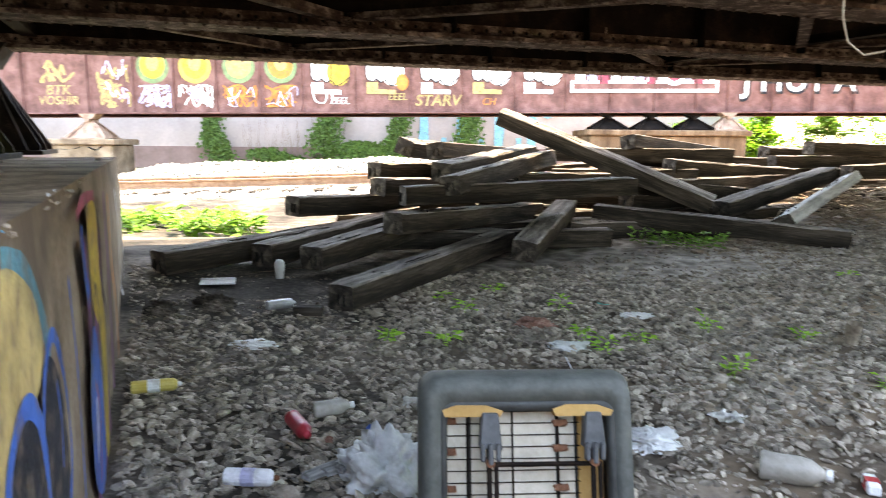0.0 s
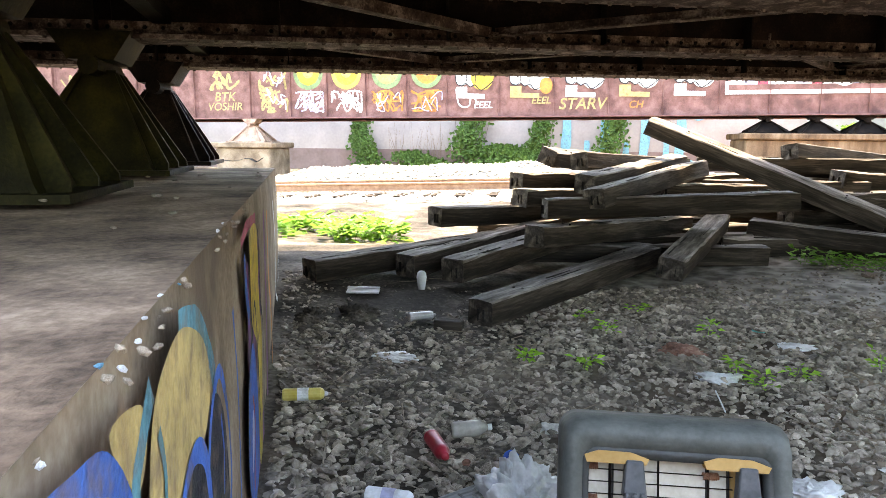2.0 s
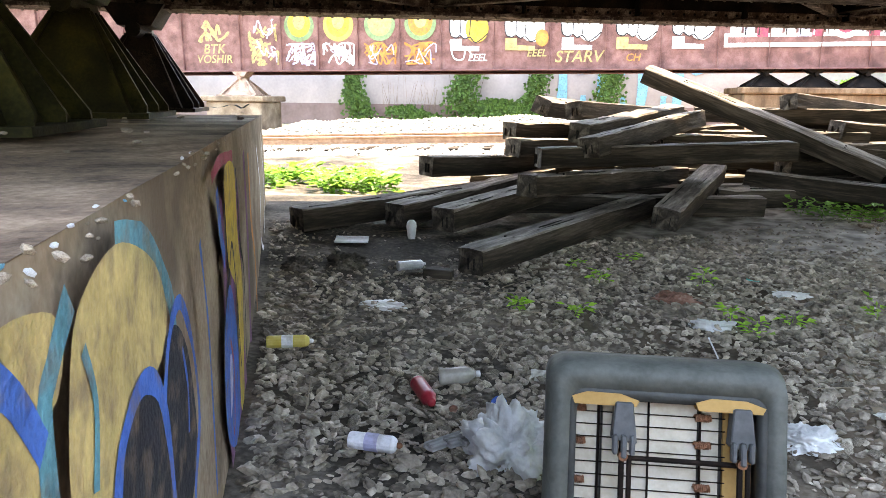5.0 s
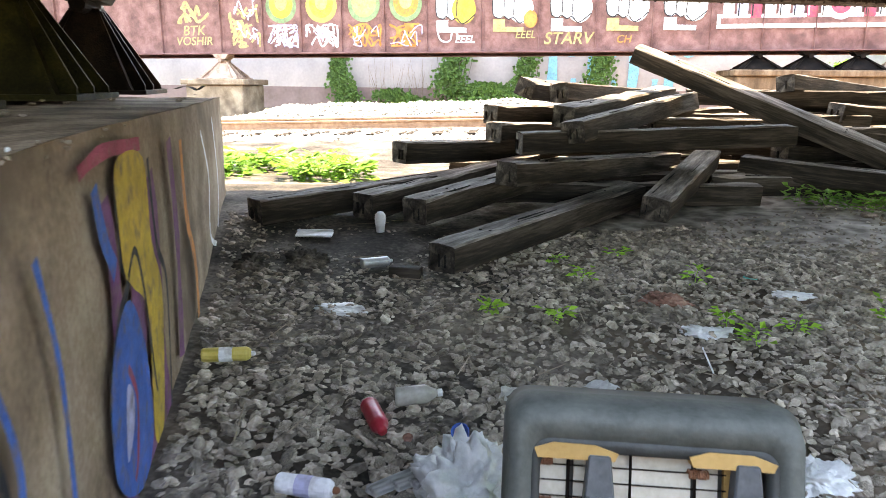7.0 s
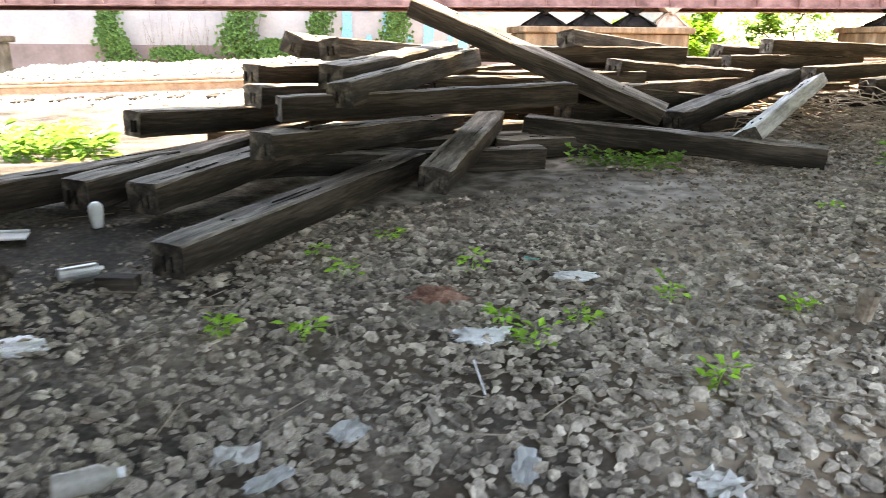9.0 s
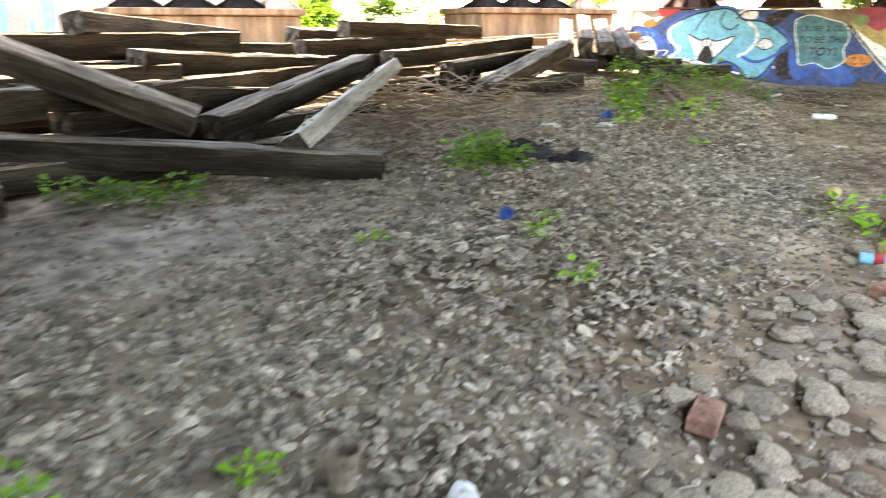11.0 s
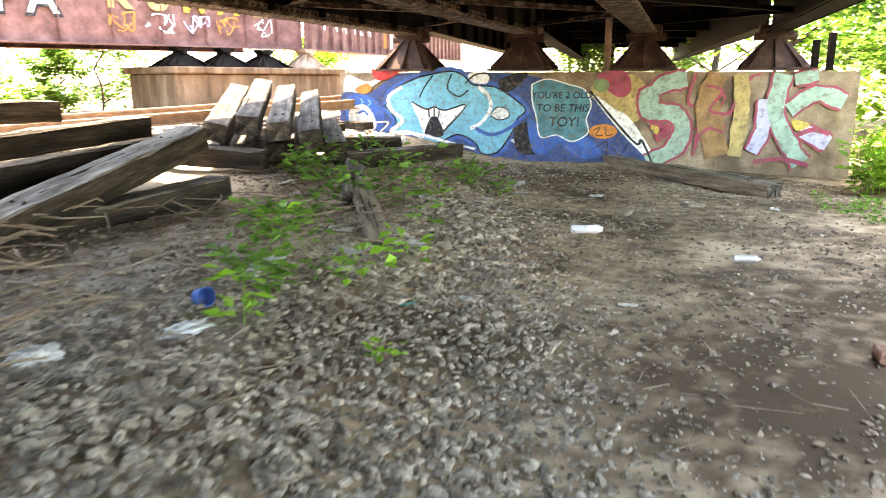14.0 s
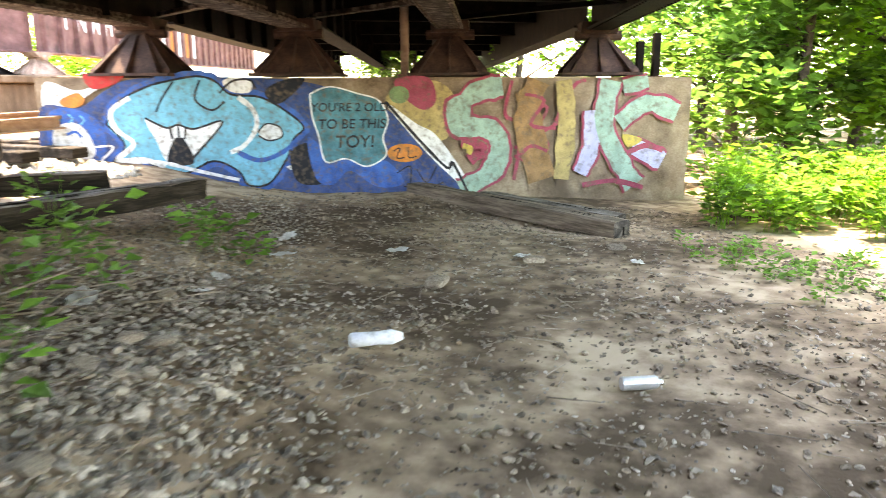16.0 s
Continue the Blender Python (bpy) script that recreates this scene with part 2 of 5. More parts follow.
# ---- building helpers ----
def mesh_of(name, verts, faces, material=None, smooth=False):
    me = bpy.data.meshes.new(name)
    me.from_pydata([tuple(v) for v in verts], [], faces)
    if material:
        me.materials.append(material)
    if smooth:
        me.polygons.foreach_set("use_smooth", [True] * len(me.polygons))
    me.update()
    return me


def part(name, bm, material, parent=None, label="", smooth=False):
    """Links a bmesh (or mesh) as one object under a thing or part."""
    if isinstance(bm, bmesh.types.BMesh):
        me = bpy.data.meshes.new(name)
        bm.to_mesh(me)
        bm.free()
    else:
        me = bm
    if material and not me.materials:
        me.materials.append(material)
    if smooth:
        me.polygons.foreach_set("use_smooth", [True] * len(me.polygons))
    ob = new(name, me)
    ob.parent = parent
    return tagged(ob, label)


def thing(name, m, label, category, group="", kind=""):
    ob = new(name)
    ob.matrix_basis = m
    return tagged(ob, label, category, group, kind)


def box(bm, x0, y0, z0, x1, y1, z1, m=None, bevel=0.0):
    r = bmesh.ops.create_cube(bm, size=1)
    vs = r["verts"]
    for v in vs:
        v.co = Vector(((x0 + x1) / 2 + v.co.x * (x1 - x0), (y0 + y1) / 2 + v.co.y * (y1 - y0), (z0 + z1) / 2 + v.co.z * (z1 - z0)))
    if bevel:
        es = list({e for v in vs for e in v.link_edges})
        vs = list({v for f in bmesh.ops.bevel(bm, geom=es, offset=bevel, segments=1, affect="EDGES")["faces"] for v in f.verts} | {v for v in vs if v.is_valid})
    if m is not None:
        bmesh.ops.transform(bm, matrix=m, verts=vs)
    return vs


def boxes(*dims, bevel=0.0):
    bm = bmesh.new()
    for d in dims:
        box(bm, *d, bevel=bevel)
    return bm


def rod(bm, a, b, r0, r1=None, seg=8):
    a, b = Vector(a), Vector(b)
    d = b - a
    m = Matrix.Translation((a + b) / 2) @ d.to_track_quat("Z", "Y").to_matrix().to_4x4()
    return bmesh.ops.create_cone(bm, cap_ends=True, segments=seg, radius1=r0, radius2=r0 if r1 is None else r1, depth=d.length, matrix=m)["verts"]


def rods(*specs, seg=8):
    bm = bmesh.new()
    for s in specs:
        rod(bm, *s, seg=seg)
    return bm


def prism(bm, pts, y0, y1):
    """A plate: outline in x, z drawn out from y0 to y1."""
    a = [bm.verts.new((x, y0, z)) for x, z in pts]
    b = [bm.verts.new((x, y1, z)) for x, z in pts]
    bm.faces.new(a)
    bm.faces.new(b[::-1])
    for i in range(len(pts)):
        j = (i + 1) % len(pts)
        bm.faces.new((a[j], a[i], b[i], b[j]))
    bmesh.ops.recalc_face_normals(bm, faces=bm.faces)


def lathe(profile, seg=14):
    bm = bmesh.new()
    rings = [[bm.verts.new((r * math.cos(2 * math.pi * i / seg), r * math.sin(2 * math.pi * i / seg), z)) for i in range(seg)] for r, z in profile]
    for a, b in zip(rings, rings[1:]):
        for i in range(seg):
            bm.faces.new((a[i], a[(i + 1) % seg], b[(i + 1) % seg], b[i]))
    bm.faces.new(rings[0][::-1])
    bm.faces.new(rings[-1])
    return bm


# heights known along the walk: x, y, z
KNOWN = [(0, 0, 0), (-1.4, 3.3, .14), (-.45, 3.2, .05), (-.8, 4.85, .2), (-1.1, 5.8, .32), (.9, 5.3, .23), (1.6, 4.5, .17), (2.7, 7.7, .36), (4.6, 6.9, .42), (4.0, 6.0, .31),
         (6.3, 8.3, .46), (6.2, 9.3, .6), (7.4, 9.7, .6), (9.8, 11.3, .68), (9.4, 9.4, .5), (9.7, 6.8, .13), (12.5, 8.5, .13)]
KNOWN += [(11.2, 6.8, .1), (16.1, 8.5, .06), (16.3, 11.0, .22), (13.7, 14.5, .65), (5.6, 4.4, .1), (8, 6.3, .1), (18.5, 7.4, 0), (-2.6, 6.2, .45), (4, 3, .0), (3, 0, -.02), (10, 2, -.05), (8, 12.5, .8)]
_K = np.array(KNOWN)


def track_z(x):
    return 0.45 + 0.033 * (min(max(x, -8), 10) + 5)


def ground_z(x, y):
    w = 1 / ((_K[:, 0] - x) ** 2 + (_K[:, 1] - y) ** 2 + 0.25) ** 1.6
    near = float((w * _K[:, 2]).sum() / w.sum())
    s = min(max((y - 10.5 - min(max(x - 8, 0) * .6, 2.2)) / 3.0, 0), 1)
    s = s * s * (3 - 2 * s)
    far = track_z(x) - 0.12 if y < 26 else 0.25
    z = near * (1 - s) + far * s
    d = max(abs(x - 6), abs(y - 8))
    k = min(max((40 - d) / 15, 0), 1)
    return z * k + 0.02 * noise.noise((x * 1.7, y * 1.7, 0)) + 0.012 * noise.noise((x * 6, y * 6, 3))


# ---- ground ----
def axis(lo, hi, step, reach):
    inner = [lo + step * i for i in range(int((hi - lo) / step) + 1)]
    out, d, a, b = [], step, lo, hi
    left, right = [], []
    while a > -reach:
        d *= 1.35
        a -= d
        b += d
        left.append(a)
        right.append(b)
    return left[::-1] + inner + right


_xs, _ys = axis(-6, 20, 0.16, 900), axis(-2, 18, 0.16, 900)
_gv = [(x, y, ground_z(x, y)) for y in _ys for x in _xs]
_n = len(_xs)
_gf = [(j * _n + i, j * _n + i + 1, (j + 1) * _n + i + 1, (j + 1) * _n + i) for j in range(len(_ys) - 1) for i in range(_n - 1)]
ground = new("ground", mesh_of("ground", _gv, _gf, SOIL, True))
tagged(ground, "dark trodden dirt and cinder ground under the bridge", "ground", kind="structure")

# ---- pier beside the start: skewed concrete block ----
PIER_A = pose(-2.8, 6.3, 0, 0, 0, 22.2)       # local -y runs back along the face, -x into the pier


def pier_block(name, m, x0, x1, y0, y1, z0, z1, label):
    bm = bmesh.new()
    box(bm, x0, y0, z0, x1, y1, z1)
    bmesh.ops.subdivide_edges(bm, edges=bm.edges[:], cuts=1)
    ls = [e for e in bm.edges if abs(e.calc_length()) > 0.3]
    for _ in range(4):
        ls = [e for e in bm.edges if e.calc_length() > 0.22]
        if not ls or len(bm.verts) > 9000:
            break
        bmesh.ops.subdivide_edges(bm, edges=ls, cuts=1, use_grid_fill=True)
    cx, cy, cz = (x0 + x1) / 2, (y0 + y1) / 2, (z0 + z1) / 2
    for v in bm.verts:
        edge = (abs(v.co.x - x0) < 1e-3 or abs(v.co.x - x1) < 1e-3) + (abs(v.co.y - y0) < 1e-3 or abs(v.co.y - y1) < 1e-3) + (abs(v.co.z - z1) < 1e-3)
        k = noise.noise(v.co * 9) * 0.004
        d = Vector((cx, cy, cz)) - v.co
        if edge > 1:
            v.co += Vector((math.copysign(1, d.x) if abs(abs(d.x) - (x1 - x0) / 2) < 1e-3 else 0, math.copysign(1, d.y) if abs(abs(d.y) - (y1 - y0) / 2) < 1e-3 else 0, -1)) * (0.02 + 0.03 * abs(noise.noise(v.co * 4)))
        v.co += Vector((k, k, k))
    ob = part(name, bm, CONCRETE)
    ob.data.materials.append(CONCRETE_TOP)
    for p in ob.data.polygons:
        if p.normal.z > 0.7:
            p.material_index = 1
    ob.matrix_basis = m
    return tagged(ob, label, "wall", kind="structure")


pier_a = pier_block("wall_pier_start", PIER_A, -2.3, 0, -8.6, 0, -0.6, 1.28, "worn concrete bridge pier with chipped edge and graffiti")
# far pier: local x runs along its painted face, local -y faces the walk
PIER_B = pose(13.74, 14.51, 0, 0, 0, -56)
WB = 8.42
pier_b = pier_block("wall_pier_far", PIER_B, 0, WB, 0, 2.2, -0.5, 1.72, "concrete bridge pier covered in blue and mint graffiti")


# unseen dark wall, added to block light from behind the walk
BLOCKER = mat("dark blocker stone", [(0.02, 0.018, 0.016), (0.05, 0.044, 0.038), (0.09, 0.08, 0.07)], 1.4, 0.95, 0.5, fine=22)
wall_south = part("wall_south", boxes((-9, -.5, -.6, 8.2, 0, 2.1), bevel=.03), BLOCKER)
wall_south.matrix_basis = pose(0.6, -2.6, 0, 0, 0, 22.2)
tagged(wall_south, "unseen dark wall added to block light from the south", "wall", kind="structure")


# ---- bridge steel ----
def bearing(m, w, h, base, material, label):
    """A flared bearing: base plate, two sloping side plates with ribs, pin and top shoe. Local x across the bridge, z up."""
    t = thing("bridge_bearing", m, label, "bearing", "bridge bearings")
    part("base_plate", boxes((-base / 2 - .03, -base / 2 - .03, 0, base / 2 + .03, base / 2 + .03, .035)), material, t)
    for turn, spots in ((0, (-.42, .42)), (90, (-.42, 0, .42))):
        for q in spots:
            bm = bmesh.new()
            half = base / 2
            prism(bm, [(-half, .035), (half, .035), (half, .075), (.13, h * .72), (-.13, h * .72), (-half, .075)], -.013, .013)
            for v in bm.verts:                       # lean towards the pin
                f = (v.co.z - .035) / (h * .72 - .035)
                v.co.y += q * (base * .95 * (1 - f) + .24 * f)
            bmesh.ops.rotate(bm, cent=(0, 0, 0), matrix=Matrix.Rotation(radians(turn), 3, "Z"), verts=bm.verts)
            part("side_plate" if turn else "rib", bm, material, t)
    part("neck", boxes((-.12, -.12, h * .7, .12, .12, h * .74)), material, t)
    part("pin", rods(((-w / 2 - .07, 0, h * .76), (w / 2 + .07, 0, h * .76), .065), seg=12), material, t)
    bm = bmesh.new()
    prism(bm, [(-.14, h * .8), (.14, h * .8), (.26, h), (-.26, h)], -w / 2, w / 2)
    bmesh.ops.rotate(bm, cent=(0, 0, 0), matrix=Matrix.Rotation(radians(90), 3, "Z"), verts=bm.verts)
    part("top_shoe", bm, material, t)
    return t




def rivet_row(name, x0, x1, y, z, step, parent, material, r=0.016, down=True):
    """One mesh with a row of rivet heads along x."""
    verts, faces = [], []
    x = x0
    while x < x1:
        o = len(verts)
        for i in range(6):
            c, s = math.cos(i * math.pi / 3), math.sin(i * math.pi / 3)
            verts.append((x + r * c, y + (r * s if down else 0), z + (0 if down else r * s)))
        for i in range(6):
            c, s = math.cos(i * math.pi / 3), math.sin(i * math.pi / 3)
            verts.append((x + .55 * r * c, y + (.55 * r * s if down else -r * .8), z + (-r * .8 if down else .55 * r * s)))
        faces += [(o + i, o + (i + 1) % 6, o + 6 + (i + 1) % 6, o + 6 + i) for i in range(6)] + [tuple(range(o + 6, o + 12))]
        x += step
    ob = part(name, mesh_of(name, verts, faces), material, parent)
    return tagged(ob, kind="stuff")


def plate_girder(name, m, length, depth, material, label, stiff, flange=0.36, rivets=0.12, group="", fmat=None):
    """Riveted I girder along local x; z = 0 is the underside; stiff: places of its upright angles."""
    g = thing(name, m, label, "girder", group, "structure")
    part("web", boxes((0, -.012, .03, length, .012, depth - .03)), material, g)
    part("bottom_flange", boxes((0, -flange / 2, 0, length, flange / 2, .03), (0, -.1, .033, length, -.014, .05), (0, -.03, .05, length, -.014, .13), (0, .014, .033, length, .1, .05), (0, .014, .05, length, .03, .13)), fmat or material, g)
    part("top_flange", boxes((0, -flange / 2, depth - .03, length, flange / 2, depth), (0, -.03, depth - .13, length, -.014, depth - .033)), material, g)
    for x in stiff:
        part("stiffener", boxes((x - .006, -.13, .055, x + .006, -.014, depth - .033), (x + .008, -.026, .135, x + .09, -.014, depth - .133)), material, g)
    if rivets:
        for y in (-flange * .4, flange * .4):
            rivet_row("rivets", .06, length, y, 0, rivets, g, fmat or material)
        rivet_row("rivets", .06, length, -.03, .09, rivets, g, material, down=False)
    return g


# bearings on the start pier and the far pier, joined by four girders
LEFT = [(-4.0, 6.35), (-3.3, 4.55), (-2.5, 2.6), (-1.7, 0.6)]
RIGHT = [(14.75, 13.75), (15.85, 12.15), (16.95, 10.5), (18.1, 8.8)]
Z_L, Z_R = 2.2, 2.42
spans = []
for i, ((ax, ay), (bx, by)) in enumerate(zip(LEFT, RIGHT)):
    yaw = math.degrees(math.atan2(by - ay, bx - ax))
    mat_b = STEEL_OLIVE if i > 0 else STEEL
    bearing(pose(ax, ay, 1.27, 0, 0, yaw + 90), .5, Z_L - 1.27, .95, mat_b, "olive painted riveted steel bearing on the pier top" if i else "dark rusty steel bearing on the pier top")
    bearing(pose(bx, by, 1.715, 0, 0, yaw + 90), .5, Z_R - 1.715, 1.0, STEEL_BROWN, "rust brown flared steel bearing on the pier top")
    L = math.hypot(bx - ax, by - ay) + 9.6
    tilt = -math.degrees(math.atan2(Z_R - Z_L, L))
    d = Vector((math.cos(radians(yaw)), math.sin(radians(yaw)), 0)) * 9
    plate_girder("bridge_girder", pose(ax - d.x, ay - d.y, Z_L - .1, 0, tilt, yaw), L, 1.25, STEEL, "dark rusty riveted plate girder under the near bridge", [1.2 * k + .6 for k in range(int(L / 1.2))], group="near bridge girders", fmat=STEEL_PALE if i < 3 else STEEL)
    spans.append((ax, ay, bx, by))


def lerp(i, k, z):
    ax, ay, bx, by = spans[i]
    return Vector((ax + (bx - ax) * k, ay + (by - ay) * k, Z_L + (Z_R - Z_L) * k + z))


# lateral bracing between the girders: angle bars in a zigzag with struts
def angle_bar(name, a, b, s, material, parent):
    a, b = Vector(a), Vector(b)
    d = (b - a)
    bm = boxes((0, -s / 2, 0, d.length, s / 2, .012), (0, s / 2 - .012, .013, d.length, s / 2, s * .8))
    ob = part(name, bm, material, parent)
    ob.matrix_basis = Matrix.Translation(a) @ d.to_track_quat("X", "Z").to_matrix().to_4x4()
    return ob


brace_frame = thing("lateral_bracing", pose(0, 0, 0), "rusty steel angle bracing between the bridge girders", "bracing", kind="structure")
for i in range(3):
    n = 9
    for k in range(n):
        a, b = k / n + .02, (k + 1) / n + .02
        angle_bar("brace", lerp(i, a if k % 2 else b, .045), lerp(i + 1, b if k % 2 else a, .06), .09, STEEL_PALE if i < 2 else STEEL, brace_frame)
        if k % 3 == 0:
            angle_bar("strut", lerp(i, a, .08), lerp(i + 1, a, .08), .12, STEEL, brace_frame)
# deck: cross timbers over the girders and the floor above them
deck = new("ceiling")
tagged(deck, "dark underside of the timber bridge deck", "bridge deck", kind="structure")
_p = [lerp(0, -.46, 1.46), lerp(0, 1.04, 1.46), lerp(3, 1.04, 1.46), lerp(3, -.46, 1.46)]
_o = (_p[0] - _p[3]).normalized() * .55
_p = [_p[0] + _o, _p[1] + _o, _p[2] - _o, _p[3] - _o * 1.5]
_v = [*_p, *[q + Vector((0, 0, .3)) for q in _p]]
# Solid plate added above the timbers to shut out daylight.
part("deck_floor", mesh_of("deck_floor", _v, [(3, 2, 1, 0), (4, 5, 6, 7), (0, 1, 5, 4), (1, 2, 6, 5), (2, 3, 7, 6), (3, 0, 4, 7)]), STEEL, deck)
bm = bmesh.new()
for k in range(46):
    a, b = lerp(0, k / 46 + .005, 1.255), lerp(3, k / 46 + .005, 1.255)
    d = b - a
    box(bm, -.4, -.11, 0, d.length + .4, .11, .2, Matrix.Translation(a) @ d.to_track_quat("X", "Z").to_matrix().to_4x4())
part("deck_timbers", bm, TIE, deck)

# the span past the far pier
D2 = Vector((math.sin(radians(63)), math.cos(radians(63)), 0))
for i, (bx, by) in enumerate(RIGHT):
    plate_girder("bridge_girder", pose(bx + D2.x * .75, by + D2.y * .75, Z_R, 0, 0, 27), 22, 1.25, STEEL, "dark rusty plate girder of the span past the far pier", [1.4 * k + .6 for k in range(15)], group="far span girders", rivets=0)
deck2 = new("ceiling")
tagged(deck2, "dark timber deck of the farther span", "bridge deck", kind="structure")
a0, a3 = Vector((*RIGHT[0], Z_R + 1.26)), Vector((*RIGHT[3], Z_R + 1.26))
side = (a0 - a3).normalized() * .55
bm = bmesh.new()
for k in range(52):
    a, b = a0 + side + D2 * (.9 + k * .42), a3 - side + D2 * (.9 + k * .42)
    d = b - a
    box(bm, 0, -.185, 0, d.length, .185, .22, Matrix.Translation(a) @ d.to_track_quat("X", "Z").to_matrix().to_4x4())
part("deck_timbers", bm, TIE, deck2)
# cross beams hung between the far span's girders
for k in range(6):
    a, b = a0 + D2 * (2 + 3.6 * k), a3 + D2 * (2 + 3.6 * k)
    d = b - a
    ob = part("cross_beam", boxes((0, -.1, -.75, d.length, .1, -.72), (0, -.01, -.715, d.length, .01, -.2)), STEEL, deck2)
    ob.matrix_basis = Matrix.Translation(a) @ d.to_track_quat("X", "Z").to_matrix().to_4x4()

# ---- second bridge behind: long graffiti girder along x ----
G2Z = lambda x: 2.3 + 0.01 * x
seams = [-13, -11.0, -9.6, -8.35, -7.05, -5.7, -4.4, -2.75, -1.05, .6, 2.2, 3.8, 5.2, 6.6, 7.9, 8.9, 10.3, 11.6, 12.9, 14.2, 15.5, 16.8, 18.1, 19.2, 20.1]
girder2 = plate_girder("graffiti_girder", pose(-30, 22.49, G2Z(-30), 0, -.573, 1), 50.2, 2.3, STEEL_RED, "faded red riveted girder covered in graffiti", [s + 30 for s in seams] + [1.6 * k + .5 for k in range(10)], rivets=.25, flange=.5)
girder2b = plate_girder("graffiti_girder", pose(20.3, 23.37, G2Z(20.2), 0, -.573, 27), 24, 2.3, STEEL_RED, "faded red riveted girder with upright stiffeners and painted letters", [.9 * k + .3 for k in range(26)], rivets=0, flange=.5)
girder2c = plate_girder("far_girder", pose(-30, 25.6, 2.0, 0, -.573, 1), 50.2, 2.3, STEEL_RED, "rear rusty girder of the second bridge", [2 * k + 1 for k in range(24)], rivets=0, flange=.5)
deck3 = tagged(new("ceiling"), "timber deck on the second bridge", "bridge deck", kind="structure")
part("deck_floor", boxes((-30, -.4, 2.32, 20.2, 3.4, 2.55)), TIE, deck3)
deck3.matrix_basis = pose(0, 23.02, 2.3, 0, -.573, 1)


def pedestal(x, y, w, d, z1, label):
    t = thing("bridge_pedestal", pose(x, y, 0), label, "pedestal", "bridge pedestals")
    part("shaft", boxes((-w / 2, -d / 2, -.3, w / 2, d / 2, z1 - .18), bevel=.03), PEDESTAL if w > 3 else CONCRETE, t)
    part("cap", boxes((-w / 2 - .12, -d / 2 - .12, z1 - .177, w / 2 + .12, d / 2 + .12, z1), bevel=.03), PEDESTAL if w > 3 else CONCRETE, t)


PEDESTAL = mat("brown stained concrete", [(0.07, 0.042, 0.025), (0.15, 0.095, 0.058), (0.26, 0.18, 0.12)], 1.5, 0.9, 0.4, stretch=(2, 2, .5))
pedestal(-11.0, 22.85, 1.9, 1.6, 1.42, "pale concrete pedestal under the graffiti girder")
bearing(pose(-11.0, 22.85, 1.42, 0, 0, 91), .55, G2Z(-11) - 1.42, 1.25, STEEL_TAN, "tan rusted steel bearing under the graffiti girder")
for x0, x1, bx in ((4.5, 9.3, 8.9), (15.3, 20.9, 20.1)):
    zt = G2Z(x0) - .52
    pedestal((x0 + x1) / 2, 23.6, x1 - x0, 2.4, zt, "brown stained wide concrete pedestal under the second bridge")
    bearing(pose(bx, 23.1, zt, 0, 0, 91), .5, G2Z(bx) - zt, .95, STEEL_TAN, "tan rusted steel bearing under the graffiti girder")
    for k in range(3):
        bearing(pose(x0 + .7 + 1.35 * k, 23.3, zt, 0, 0, 91), .4, G2Z(x0) - zt, 1.15, STEEL, "dark flared steel bearing on the wide pedestal")

# ---- track ----
for k, y in enumerate((14.3, 15.75)):
    r = thing("rail", pose(0, y, track_z(0) + .02, 0, -1.9, 0), "rusty steel railway rail on pale ballast", "rail", "track rails")
    part("foot", boxes((-22, -.07, 0, 18, .07, .02)), RAIL, r)
    part("web", boxes((-22, -.012, .021, 18, .012, .115)), RAIL, r)
    part("head", boxes((-22, -.036, .116, 18, .036, .16), bevel=.008), RAIL, r)
track_tie = None
for k in range(60):
    x = -21 + k * .62
    m = pose(x, 15.02, track_z(x) - .17, 0, -1.9, 0)
    if track_tie is None:
        track_tie = part("track_sleeper", boxes((-.11, -1.25, 0, .11, 1.25, .12), bevel=.01), TIE)
        track_tie.matrix_basis = m
        tagged(track_tie, "worn wooden sleeper under the rails", "railway tie", "track sleepers")
    else:
        copy_thing(track_tie, m)

# ---- far wall ----
part_wall = thing("wall_back", pose(-8, 31.2, 0), "long pale wall with a brown lower band and ivy", "wall", kind="structure")
part("render_coat", boxes((-40, 0, 1.15, 22, .3, 4.6)), WALLPALE, part_wall)
part("lower_band", boxes((-40, -.05, -.3, 22, .3, 1.147)), WALLBAND, part_wall)


# ---- graffiti: flat painted shapes on walls and girders ----
def wobble(pts, closed=True, sub=5):
    """A smooth line through pts."""
    P = [Vector((p[0], p[1], 0)) for p in pts]
    n, out = len(P), []
    for i in range(n if closed else n - 1):
        if closed:
            a, b, c, d = P[i - 1], P[i], P[(i + 1) % n], P[(i + 2) % n]
        else:
            a, b, c, d = P[max(i - 1, 0)], P[i], P[i + 1], P[min(i + 2, n - 1)]
        for k in range(sub):
            t = k / sub
            out.append(0.5 * (2 * b + (c - a) * t + (2 * a - 5 * b + 4 * c - d) * t * t + (3 * b - a - 3 * c + d) * t ** 3))
    if not closed:
        out.append(P[-1])
    return out


